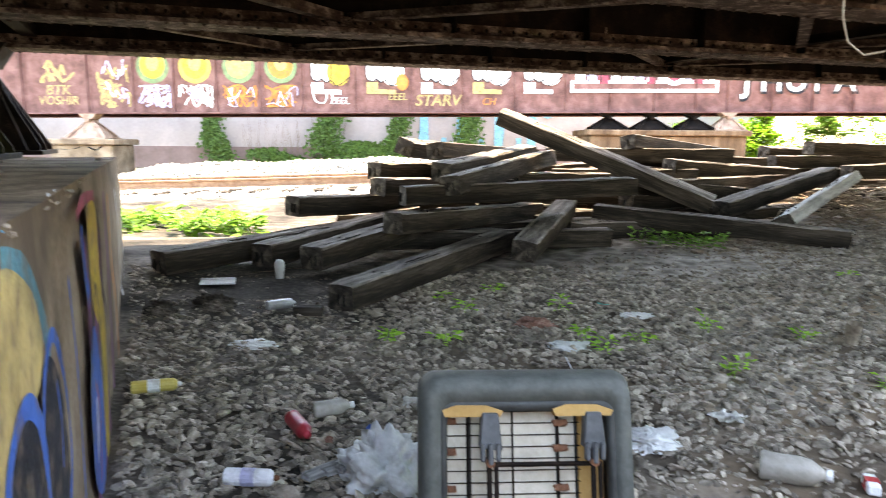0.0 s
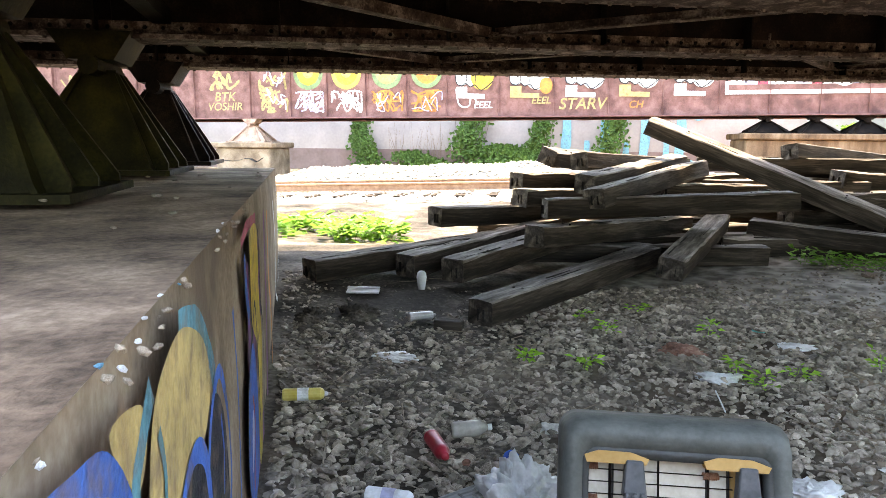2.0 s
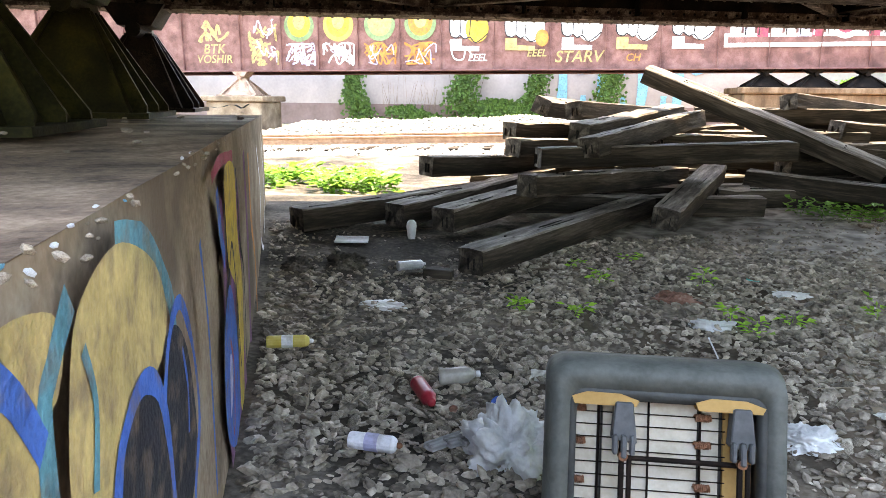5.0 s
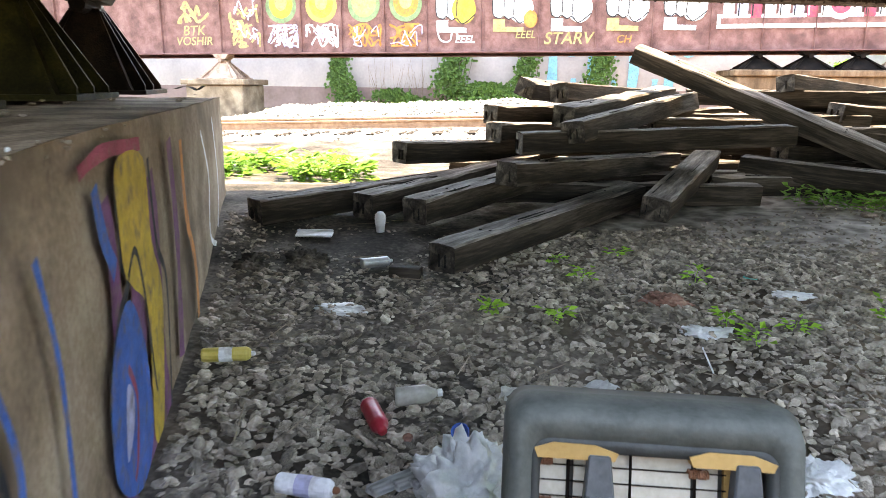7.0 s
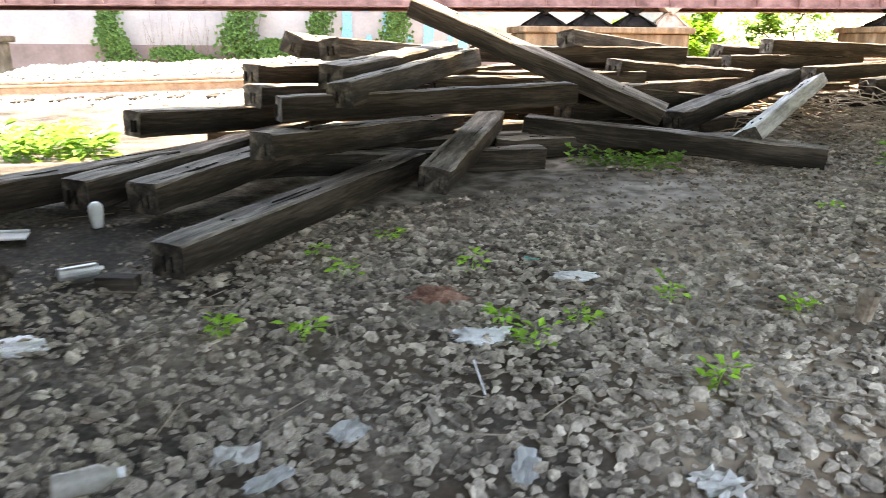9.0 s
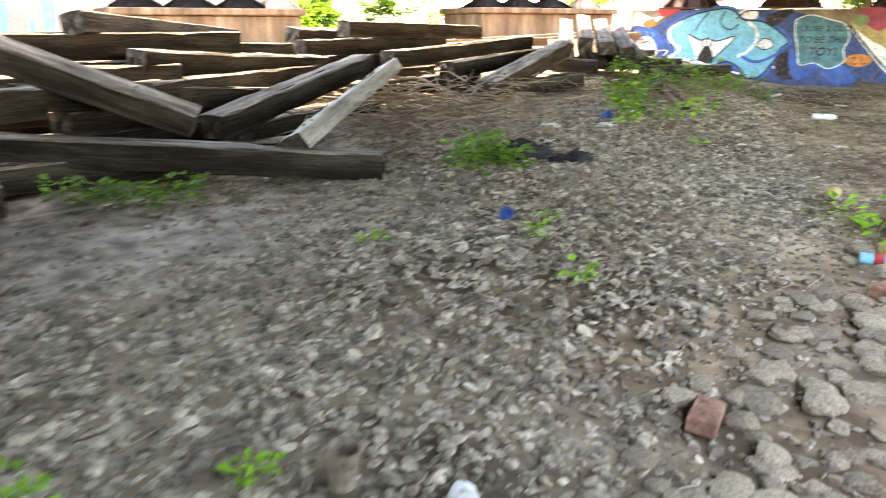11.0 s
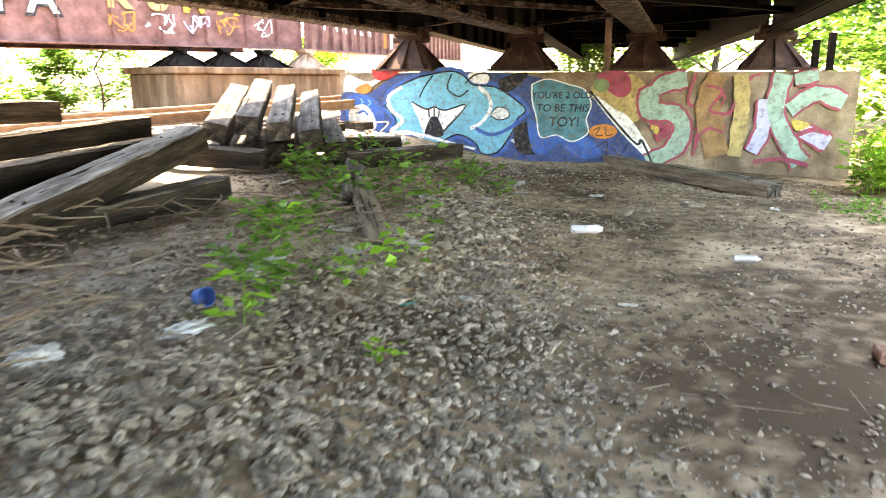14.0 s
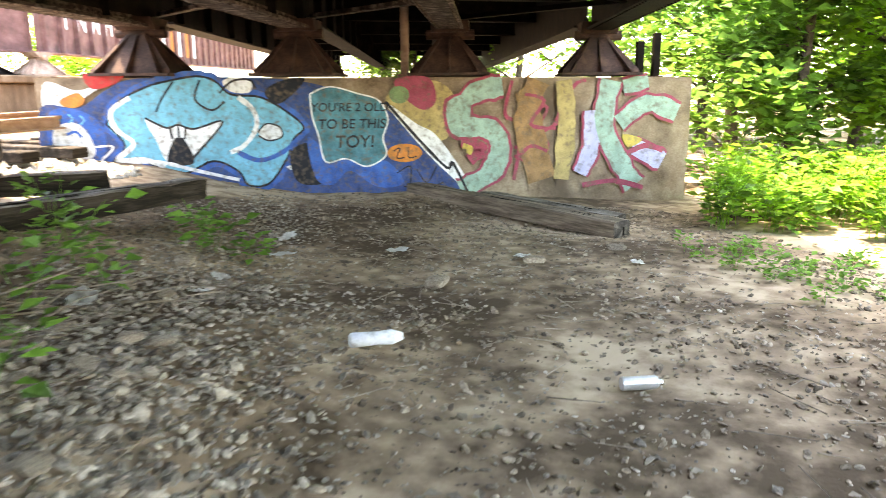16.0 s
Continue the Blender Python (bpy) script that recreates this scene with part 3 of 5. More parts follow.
class Mural:
    """Painted shapes on a plane; m carries (u, v, out) into the parent's space, each layer a little further out."""
    def __init__(self, parent, m, base=0.004, step=0.0012):
        self.parent, self.m, self.out, self.step = parent, m, base, step

    def put(self, verts, faces, material, name="paint_shape"):
        self.out += self.step
        me = mesh_of(name, [self.m @ Vector((v[0], v[1], self.out)) for v in verts], faces)
        return part(name, me, material, self.parent)

    def fill(self, pts, material, smooth=True):
        q = wobble(pts) if smooth else [Vector((*p, 0)) for p in pts]
        return self.put(q, [tuple(range(len(q)))], material)

    def oval(self, u, v, ru, rv, material):
        return self.fill([(u + ru * math.cos(a * .785), v + rv * math.sin(a * .785)) for a in range(8)], material)

    def line(self, pts, w, material):
        q = wobble(pts, False)
        vs, fs = [], []
        for i, p in enumerate(q):
            d = (q[min(i + 1, len(q) - 1)] - q[max(i - 1, 0)]).normalized()
            ww = w * (.75 + .3 * noise.noise((p.x * 9, p.y * 9, 1))) / 2
            k = Vector((-d.y, d.x, 0)) * ww
            vs += [p + k, p - k]
            if i:
                fs.append((2 * i - 2, 2 * i - 1, 2 * i + 1, 2 * i))
        return self.put(vs, fs, material, "paint_line")

    def word(self, text, u, v, size, material, slant=0.0, bold=0.012):
        c = bpy.data.curves.new("lettering", "FONT")
        c.body, c.size, c.align_x, c.align_y, c.shear, c.offset = text, size, "CENTER", "CENTER", slant, bold * size
        tmp = bpy.data.objects.new("lettering", c)
        scene.collection.objects.link(tmp)
        bpy.context.view_layer.update()
        me = bpy.data.meshes.new_from_object(tmp)
        bpy.data.objects.remove(tmp)
        self.out += self.step
        me.transform(self.m @ Matrix.Translation((u, v, self.out)))
        return part("lettering", me, material, self.parent)


# on the start pier: u along the face (0 at its far corner), v up
ma = Mural(pier_a, Matrix(((0, 0, 1, 0), (1, 0, 0, 0), (0, 1, 0, 0), (0, 0, 0, 1))), 0.005, 0.0003)
for u, w, c in ((-4.25, .16, P_PLUM), (-3.95, .3, P_PLUM), (-3.6, .26, P_PLUM)):
    ma.line([(u, 1.1 + .05 * math.sin(u * 9)), (u + .04, .8), (u - .03, .45), (u + .02, .1)], w, c)
ma.line([(-4.48, 1.17), (-4.2, 1.2), (-3.7, 1.18)], .06, P_CRIMSON)
ma.line([(-4.35, 1.12), (-4.3, .98), (-4.2, .86)], .1, P_BLUE)
ma.line([(-4.12, 1.1), (-4.13, .88), (-4.05, .8), (-4.21, .71), (-4.37, .57), (-4.4, .4)], .06, P_BLACK)
ma.fill([(-4.16, .73), (-4.01, .7), (-3.88, .49), (-3.88, .2), (-4.11, .12), (-4.4, .3), (-4.36, .59)], P_BLUE)
ma.fill([(-4.2, .5), (-4.12, .45), (-4.16, .35), (-4.27, .3)], P_LILAC)
ma.line([(-4.16, .55), (-4.08, .42), (-4.14, .25), (-4.2, .2)], .04, P_CRIMSON)
ma.fill([(-4.09, 1.16), (-3.68, 1.13), (-3.64, .83), (-3.51, .62), (-3.6, .3), (-3.71, .12), (-3.86, .18), (-3.8, .6), (-4.01, .76), (-4.1, .83), (-4.12, .98)], P_GOLD)
ma.line([(-4.06, .8), (-3.93, .86), (-3.84, .7), (-3.78, .4), (-3.76, .3)], .035, P_BLACK)
ma.line([(-3.6, 1.12), (-3.55, .8), (-3.4, .6), (-3.5, .1)], .05, P_BLACK)
ma.line([(-2.75, 1.12), (-2.71, .76), (-2.5, .47), (-2.5, .15)], .12, P_ORANGE)
ma.line([(-3.1, 1.15), (-3.05, .7), (-3.15, .2)], .16, P_PLUM)
ma.line([(-1.9, 1.1), (-1.6, .8), (-1.7, .45), (-1.3, .3)], .05, P_PALE)
ma.line([(-1.2, 1.15), (-1.0, .7), (-1.2, .4)], .04, P_PALE)
ma.line([(-4.85, 1.05), (-4.77, .77), (-4.78, .3)], .04, P_BLUE)
ma.line([(-5.71, 1.22), (-5.5, 1.17), (-5.32, 1.03), (-5.3, .9)], .08, P_TEAL)
ma.fill([(-5.67, 1.21), (-5.45, 1.13), (-5.37, 1.02), (-5.46, .95), (-5.65, .96), (-5.8, .9), (-5.98, .95), (-5.94, 1.14), (-5.84, 1.2)], P_SAND)
ma.fill([(-6.7, 1.15), (-6.3, 1.21), (-6.13, 1.16), (-6.05, 1.05), (-6.1, .8), (-6.6, .7)], P_SAND)
ma.fill([(-6.13, 1.22), (-5.99, 1.2), (-5.97, 1.14), (-6.03, 1.11)], P_SAND)
ma.line([(-5.93, 1.2), (-6.0, 1.15), (-6.04, 1.1), (-6.04, .9), (-5.98, .7)], .06, P_TEAL)
ma.line([(-6.4, 1.24), (-6.21, 1.21), (-6.12, 1.17), (-6.05, 1.08)], .05, P_BLUE)
ma.line([(-5.9, 1.13), (-5.87, 1.05), (-5.9, .95)], .03, P_TEAL)
ma.fill([(-5.8, .93), (-5.6, .95), (-5.5, .88), (-5.45, .6), (-5.8, .5)], P_BLACK)
ma.fill([(-5.45, .93), (-5.3, .97), (-5.15, .84), (-5.12, .6), (-5.4, .55)], P_BLACK)
ma.line([(-5.95, .55), (-5.82, .88), (-5.73, .96), (-5.6, .97), (-5.48, .89), (-5.43, .7), (-5.45, .4)], .055, P_BLUE)
ma.line([(-5.47, .86), (-5.4, .95), (-5.3, 1.0), (-5.2, .98), (-5.09, .84), (-5.06, .66), (-5.2, .5), (-5.15, .2)], .045, P_BLUE)
ma.line([(-5.24, .9), (-5.2, .8), (-5.22, .7)], .025, P_BLUE)

# on the far pier: drawn on a grid of 8.7 mm squares
GR = 0.00873
mb = Mural(pier_b, Matrix(((GR, 0, 0, -503 * GR), (0, 0, -1, 0), (0, -GR, 0, 1.72 + 142 * GR), (0, 0, 0, 1))), 0.006, 0.0003)
mb.fill([(520, 150), (560, 162), (600, 150), (545, 185), (515, 190)], P_PALE)
mb.fill([(572, 140), (622, 140), (612, 152), (588, 160), (575, 156)], P_RED)
mb.fill([(535, 176), (560, 165), (568, 178), (548, 186)], P_ORANGE)
mb.fill([(510, 185), (560, 185), (600, 160), (640, 146), (760, 144), (862, 150), (920, 165), (985, 190), (1050, 245), (1085, 280), (1114, 327), (1000, 330), (900, 318), (780, 297), (640, 275), (560, 268), (510, 262)], P_DEEP)
mb.fill([(518, 196), (550, 186), (585, 205), (590, 245), (565, 268), (520, 262)], P_BLUE)
mb.fill([(524, 215), (550, 205), (568, 220), (575, 250), (545, 262), (524, 248)], P_PALE)
mb.line([(540, 222), (552, 218), (560, 226)], 5, P_BLUE)
mb.line([(545, 235), (575, 262), (588, 252)], 4, P_PALE)
mb.line([(575, 265), (600, 240), (570, 240)], 4, P_PALE)
for s in ((528, 196), (545, 194), (560, 196)):
    mb.line([(s[0], s[1]), (s[0] + 5, s[1] + 6), (s[0], s[1] + 12)], 3, P_CYAN)
cy = [(594, 208), (612, 178), (650, 158), (678, 150), (720, 143), (745, 150), (765, 168), (805, 172), (838, 190), (865, 215), (850, 232), (838, 262), (812, 296), (782, 298), (770, 278), (735, 262), (690, 280), (640, 262), (598, 264), (616, 238)]
mb.line(cy + cy[:1], 22, P_BLUE)
mb.fill(cy, P_CYAN)
mb.line(cy + cy[:1], 4, P_BLACK)
mb.fill([(646, 200), (674, 214), (690, 210), (712, 216), (752, 206), (735, 230), (712, 252), (702, 264), (672, 262), (660, 235)], P_PALE)
mb.line([(646, 200), (674, 214), (690, 210), (712, 216), (752, 206), (712, 252), (700, 264)], 4, P_BLACK)
mb.fill([(672, 264), (682, 232), (690, 228), (698, 232), (708, 264)], P_BLACK)
mb.line([(678, 212), (681, 230)], 4, P_BLACK)
mb.line([(690, 212), (690, 228)], 4, P_BLACK)
mb.line([(700, 214), (698, 230)], 4, P_BLACK)
mb.line([(628, 172), (602, 190), (606, 215), (628, 236), (604, 258), (640, 258), (668, 270)], 9, P_PALE)
mb.line([(775, 172), (795, 190), (798, 215), (780, 240), (760, 250)], 9, P_PALE)
mb.line([(688, 150), (670, 175), (662, 192)], 4, P_BLACK)
mb.line([(724, 148), (716, 175), (738, 190), (756, 178)], 4, P_BLACK)
mb.line([(612, 262), (660, 262), (710, 275), (770, 290)], 7, P_PALE)
mb.oval(818, 222, 17, 12, P_PALE)
mb.line([(800, 222), (812, 210), (830, 214), (834, 228), (815, 234), (800, 226)], 3, P_BLACK)
mb.fill([(755, 150), (775, 144), (795, 152), (790, 166), (765, 164)], P_PALE)
mb.line([(750, 166), (768, 150), (792, 148), (800, 160)], 4, P_BLACK)
mb.fill([(812, 165), (835, 150), (870, 146), (850, 170), (828, 182)], P_BLACK)
mb.line([(770, 250), (800, 262), (835, 250), (868, 222)], 9, P_BLUE)
mb.fill([(838, 272), (868, 268), (856, 280)], P_PALE)
mb.fill([(845, 250), (880, 240), (898, 290), (872, 300), (850, 290)], P_BLACK)
mb.fill([(870, 230), (900, 250), (960, 262), (990, 270), (1010, 300), (970, 305), (930, 280), (905, 300), (880, 290)], P_BLUE)
te = [(876, 168), (905, 158), (945, 168), (975, 178), (988, 205), (980, 232), (984, 258), (955, 274), (925, 262), (895, 266), (886, 228), (878, 200)]
mb.fill(te, P_TEAL)
mb.line(te + te[:1], 3, P_PALE)
mb.m = pier_b_m = Matrix(((1, 0, 0, 0), (0, 0, -1, 0), (0, 1, 0, 0), (0, 0, 0, 1)))


def g(x, y):
    return (x - 503) * GR, 1.72 - (y - 142) * GR


for text, x, y, size in (("YOU'RE 2 OLD", 932, 188, .15), ("TO BE THIS", 935, 212, .17), ("TOY!", 938, 238, .22)):
    mb.word(text, *g(x, y), size, P_BLACK, .1)
mb.oval(*g(1012, 255), .23, .12, P_ORANGE)
mb.line([g(995, 252), g(1005, 248), g(1000, 262), g(1012, 262)], .02, P_BLACK)
mb.line([g(1018, 246), g(1018, 262), g(1030, 260)], .02, P_BLACK)
mb.line([g(1000, 285), g(1020, 275), g(1020, 300)], .02, P_BLACK)
mb.line([g(1030, 280), g(1045, 300), g(1060, 276)], .02, P_BLACK)
mb.line([g(1010, 305), g(1040, 312), g(1070, 300)], .02, P_BLACK)
# mint letters outlined in crimson
mb.fill([g(985, 178), g(1015, 160), g(1060, 150), g(1090, 180), g(1075, 235), g(1030, 225)], P_SAND)
mb.fill([g(1000, 148), g(1048, 145), g(1060, 178), g(1040, 192), g(1010, 172)], P_CRIMSON)
mb.oval(*g(1005, 170), .13, .11, P_GREEN)
mb.fill([g(985, 182), g(1030, 212), g(1060, 230), g(1100, 285), g(1120, 325), g(1080, 290), g(1040, 250)], P_PALE)
S = [g(1160, 158), g(1118, 168), g(1092, 196), g(1100, 216), g(1142, 222), g(1158, 250), g(1142, 288), g(1096, 312)]
mb.line(S, .46, P_CRIMSON)
mb.line(S, .35, P_MINT)
mb.line([g(1098, 240), g(1130, 250), g(1110, 268)], .2, P_CRIMSON)
mb.line([g(1100, 246), g(1112, 250), g(1108, 258)], .1, P_YELLOW)
mb.line([g(985, 180), g(1030, 232), g(1075, 278), g(1085, 272), g(1112, 325)], .05, P_BLACK)
for pts in ([(1175, 150), (1165, 200), (1190, 220), (1180, 300)], [(1190, 180), (1230, 190), (1210, 230), (1255, 210)], [(1180, 250), (1230, 240), (1220, 275), (1180, 262)], [(1240, 220), (1270, 160), (1290, 150)]):
    mb.line([g(*p) for p in pts], .06, P_CRIMSON)
P_RUSTY = paint("rust brown wash", (0.3, 0.17, 0.08), 0.4)
mb.line([g(1215, 150), g(1200, 205), g(1225, 300)], .5, P_RUSTY)
mb.line([g(1255, 150), g(1262, 215), g(1255, 300)], .3, P_SAND)
mb.line([g(1195, 170), g(1225, 180), g(1205, 215), g(1245, 222)], .06, P_CRIMSON)
mb.line([g(1185, 268), g(1205, 248), g(1232, 256)], .06, P_CRIMSON)
for pts, w in (([(1300, 195), (1302, 250), (1285, 292)], .28), ([(1330, 150), (1322, 220), (1360, 290), (1375, 312)], .36), ([(1345, 215), (1390, 185), (1440, 200)], .3), ([(1350, 160), (1390, 152)], .24), ([(1370, 250), (1420, 275)], .3)):
    mb.line([g(*p) for p in pts], w + .1, P_CRIMSON)
for pts, w, c in (([(1300, 195), (1302, 250), (1285, 292)], .28, P_LILAC), ([(1330, 150), (1322, 220), (1360, 290), (1375, 312)], .36, P_MINT), ([(1345, 215), (1390, 185), (1440, 200)], .3, P_MINT), ([(1350, 160), (1390, 152)], .24, P_MINT), ([(1370, 250), (1420, 275)], .3, P_LILAC)):
    mb.line([g(*p) for p in pts], w, c)
mb.fill([g(1352, 232), g(1385, 240), g(1362, 252)], P_YELLOW)
mb.line([g(1360, 262), g(1390, 250), g(1420, 258)], .1, P_CRIMSON)
mb.line([g(1290, 310), g(1340, 304), g(1390, 316)], .09, P_CRIMSON)

# on the graffiti girder: panel by panel; v above the underside
mg = Mural(girder2, Matrix(((1, 0, 0, 30), (0, 0, -1, -.013), (0, 1, 0, 0), (0, 0, 0, 1))), 0.002, 0.0004)
rnd = random.Random(4)


def scribble(m, u0, u1, v0, v1, n, w, material):
    for _ in range(n):
        u, v = rnd.uniform(u0, u1 - .25 * (u1 - u0)), rnd.uniform(v0, v1)
        pts = [(u, v)]
        for k in range(4):
            pts.append((min(max(pts[-1][0] + rnd.uniform(-.12, .28), u0), u1), min(max(v + rnd.uniform(-.3, .3), v0), v1)))
        m.line(pts, w, material)


mg.word("BTK", -11.95, .72, .42, P_SAND, .2)
mg.word("VOSHIR", -11.95, .4, .36, P_SAND, .15)
scribble(mg, -12.6, -11.4, 1.0, 1.6, 4, .12, P_SAND)
scribble(mg, -10.7, -9.75, .25, 1.7, 14, .09, P_SAND)
scribble(mg, -10.6, -9.8, .3, 1.6, 6, .06, P_LILAC)
for u, ring, core, low, lowc in ((-9.0, P_GREEN, P_GOLD, "scrib", P_LILAC), (-7.7, P_YELLOW, P_GOLD, "scrib", P_PALE), (-6.35, P_GREEN, P_SAND, "scrib", P_ORANGE), (-5.05, P_GREEN, P_ORANGE, "scrib", P_ORANGE)):
    mg.oval(u, 1.42, .5, .5, ring)
    mg.oval(u, 1.48, .38, .42, core)
    mg.oval(u, 1.55, .2, .26, P_SAND)
    scribble(mg, u - .5, u + .5, .22, .85, 13, .07, lowc)
    scribble(mg, u - .5, u + .5, .22, .8, 4, .04, P_LILAC)
for k, (u, w) in enumerate(((-3.6, .62), (-1.9, .62), (-.2, .6), (1.4, .55), (3.0, .55))):
    mg.oval(u - .32, 1.35, .22, .38, P_PALE)
    mg.oval(u - .05, 1.32, .2, .36, P_PALE)
    mg.oval(u + .32, 1.25, .36, .42, P_PALE if k else P_GOLD)
    mg.line([(u - .52, 1.6), (u - .5, 1.1), (u - .32, .98), (u - .2, 1.05), (u - .05, .95), (u + .1, 1.0), (u + .3, .84), (u + .66, 1.1)], .045, P_BLACK)
    mg.line([(u - .18, 1.6), (u - .18, 1.1)], .04, P_BLACK)
    mg.line([(u + .12, 1.6), (u + .1, 1.05)], .04, P_BLACK)
    mg.fill([(u - .5, .6), (u + .4, .58), (u + .4, .72), (u - .15, .74), (u - .15, .95), (u - .5, .95)], P_SAND if k % 2 else P_PALE, False)
    if k == 1:
        mg.oval(u + .6, .95, .2, .25, P_ORANGE)
mg.line([(-4.1, .9), (-4.0, .4), (-3.7, .35), (-3.6, .7), (-3.4, .4)], .06, P_PALE)
mg.word("EEEL", -3.25, .38, .3, P_PALE, .2)
mg.word("EEEL", -1.45, .5, .3, P_SAND, .2)
mg.word("STARV", -.2, .38, .48, P_SAND, .2)
mg.word("CH", 1.4, .35, .3, P_ORANGE, .2)
# long block letters with a pale outline, panel after panel
mg.fill([(3.95, .62), (8.6, .62), (8.6, 1.0), (3.95, 1.0)], P_PALE, False)
mg.fill([(4.05, .74), (8.5, .74), (8.5, .9), (4.05, .9)], STEEL_RED, False)
for k in range(12):
    u = 4.1 + k * .37
    mg.fill([(u, .9), (u + .3, .9), (u + .3, 1.75), (u, 1.75)], (P_PALE, P_LILAC, P_CRIMSON, P_PALE)[k % 4], False)
    mg.line([(u + .05, .95), (u + .05, 1.7)], .05, P_BLACK if k % 3 else P_PALE)
mg.oval(7.2, 1.25, .4, .42, P_PALE)
mg.oval(7.2, 1.3, .28, .32, P_CRIMSON)
for k, ch in enumerate("JHUPA"):
    u = 9.5 + k * .78
    mg.word(ch, u, .95, 1.05, P_BLACK, 0, .05)
    mg.word(ch, u - .02, .98, 1.0, P_PALE, 0, .02)
for k, (ch, c) in enumerate(zip("KUMAL", (P_SAND, P_SAND, P_GOLD, P_GOLD, P_SAND))):
    mg.word(ch, 14.4 + k * 1.05, 1.2, .95, c, 0, .04)
    scribble(mg, 14.0 + k * 1.05, 14.8 + k * 1.05, .35, .8, 5, .05, (P_ORANGE, P_PALE, P_LILAC)[k % 3])
scribble(mg, -28, -13.5, .3, 1.6, 30, .08, P_SAND)
mh = Mural(girder2b, Matrix(((1, 0, 0, 0), (0, 0, -1, -.013), (0, 1, 0, 0), (0, 0, 0, 1))), 0.002)
for k, ch in enumerate("INMHER"):
    mh.word(ch, 1.65 + k * .9, .95, .85, P_PALE, 0, .02)
for k in range(6):
    mh.fill([(8 + k * .9, .3), (8.5 + k * .9, .3), (8.5 + k * .9, 1.2), (8.1 + k * .9, 1.3)], P_PALE if k % 2 else P_ORANGE, False)
# on the back wall
mw = Mural(part_wall, Matrix(((1, 0, 0, 8), (0, 0, -1, -.05), (0, 1, 0, 0), (0, 0, 0, 1))), 0.004, 0.002)
P_SKY = paint("sky blue wall paint", (0.2, 0.55, 0.7))
for u in (-1.0, .6, 2.2, 3.6):
    mw.line([(u, .3), (u + .15, 1.8), (u + .1, 3.4)], .5, P_SKY)
    mw.line([(u, 3.2), (u + .8, 2.6), (u + 1.4, 3.0)], .45, P_SKY)
    mw.line([(u + .2, .9), (u + .9, .7), (u + 1.0, 1.6)], .3, P_SKY)

# ---- timber pile ----
_ties = {}


def tie_mesh(length, w, h, seed):
    key = (round(length, 1), w, h, seed)
    if key not in _ties:
        r = random.Random(seed)
        bm = bmesh.new()
        n, e = 14, .012
        ring = [(-w / 2 + e, -h / 2), (w / 2 - e, -h / 2), (w / 2, -h / 2 + e), (w / 2, h / 2 - e), (w / 2 - e, h / 2), (0.01, h / 2), (-w / 2 + e, h / 2), (-w / 2, h / 2 - e), (-w / 2, -h / 2 + e)]
        rows = []
        for i in range(n + 1):
            x = length * i / n
            chip = .012 if i in (0, n) else 0
            rows.append([bm.verts.new((x + r.uniform(-chip, chip), y * (1 - chip) + r.uniform(-.005, .005), z * (1 - chip) + r.uniform(-.005, .005) - (r.random() < .12) * .012 * (z > 0))) for y, z in ring])
        k = len(ring)
        for a, b in zip(rows, rows[1:]):
            for i in range(k):
                # top faces take the paler material with the painted light
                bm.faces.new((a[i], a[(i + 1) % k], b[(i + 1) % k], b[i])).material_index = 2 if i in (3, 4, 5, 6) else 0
        for row in (rows[0][::-1], rows[-1]):
            bm.faces.new(row).material_index = 1
        bmesh.ops.recalc_face_normals(bm, faces=bm.faces)
        me = bpy.data.meshes.new("timber")
        bm.to_mesh(me)
        bm.free()
        _ties[key] = me
    return _ties[key]


tie_no = [0]


def tie(a, b, w=.23, h=.19, roll=0.0, grey=False, label=""):
    """A sleeper from the centre of one end to the centre of the other."""
    a, b = Vector(a), Vector(b)
    d = b - a
    tie_no[0] += 1
    seed = tie_no[0] % 7
    t = new("railway_tie")
    t.matrix_basis = Matrix.Translation(a) @ d.to_track_quat("X", "Z").to_matrix().to_4x4() @ pose(0, 0, 0, roll)
    tagged(t, label or ("bleached grey timber leaning on the pile" if grey else "weathered dark brown railway tie in a heap"), "railway tie", "timber pile")
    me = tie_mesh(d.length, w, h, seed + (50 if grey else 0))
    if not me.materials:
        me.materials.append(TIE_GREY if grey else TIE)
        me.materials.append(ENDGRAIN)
        me.materials.append(TIE_GREY if grey else TIE_TOP_LIT)
    body = new("timber", me)
    if grey == "plank":
        me.materials[0] = me.materials[2] = PLANK
    body.parent = t
    r = random.Random(tie_no[0] * 3)
    for k in range(2):                                   # checks in the end and along the top
        y = r.uniform(-.07, .07)
        part("split", boxes((-.016, y - .0022, -h * .3, .02, y + .0022, h * .15)), CRACK, t, "dark split in the end grain")
        x0 = r.uniform(.1, d.length * .5)
        part("split", boxes((x0, y - .004, h / 2 - .01, x0 + r.uniform(.3, .9), y + .003, h / 2 + .002)), CRACK, t, "dark split along the top")
    if r.random() < .6:
        for x in (.45, d.length - .45):
            for q in (-.04, .04):
                part("spike_hole", rods(((x, q, h / 2 - .02), (x, q, h / 2 + .003), .011), seg=6), CRACK, t)
    return t


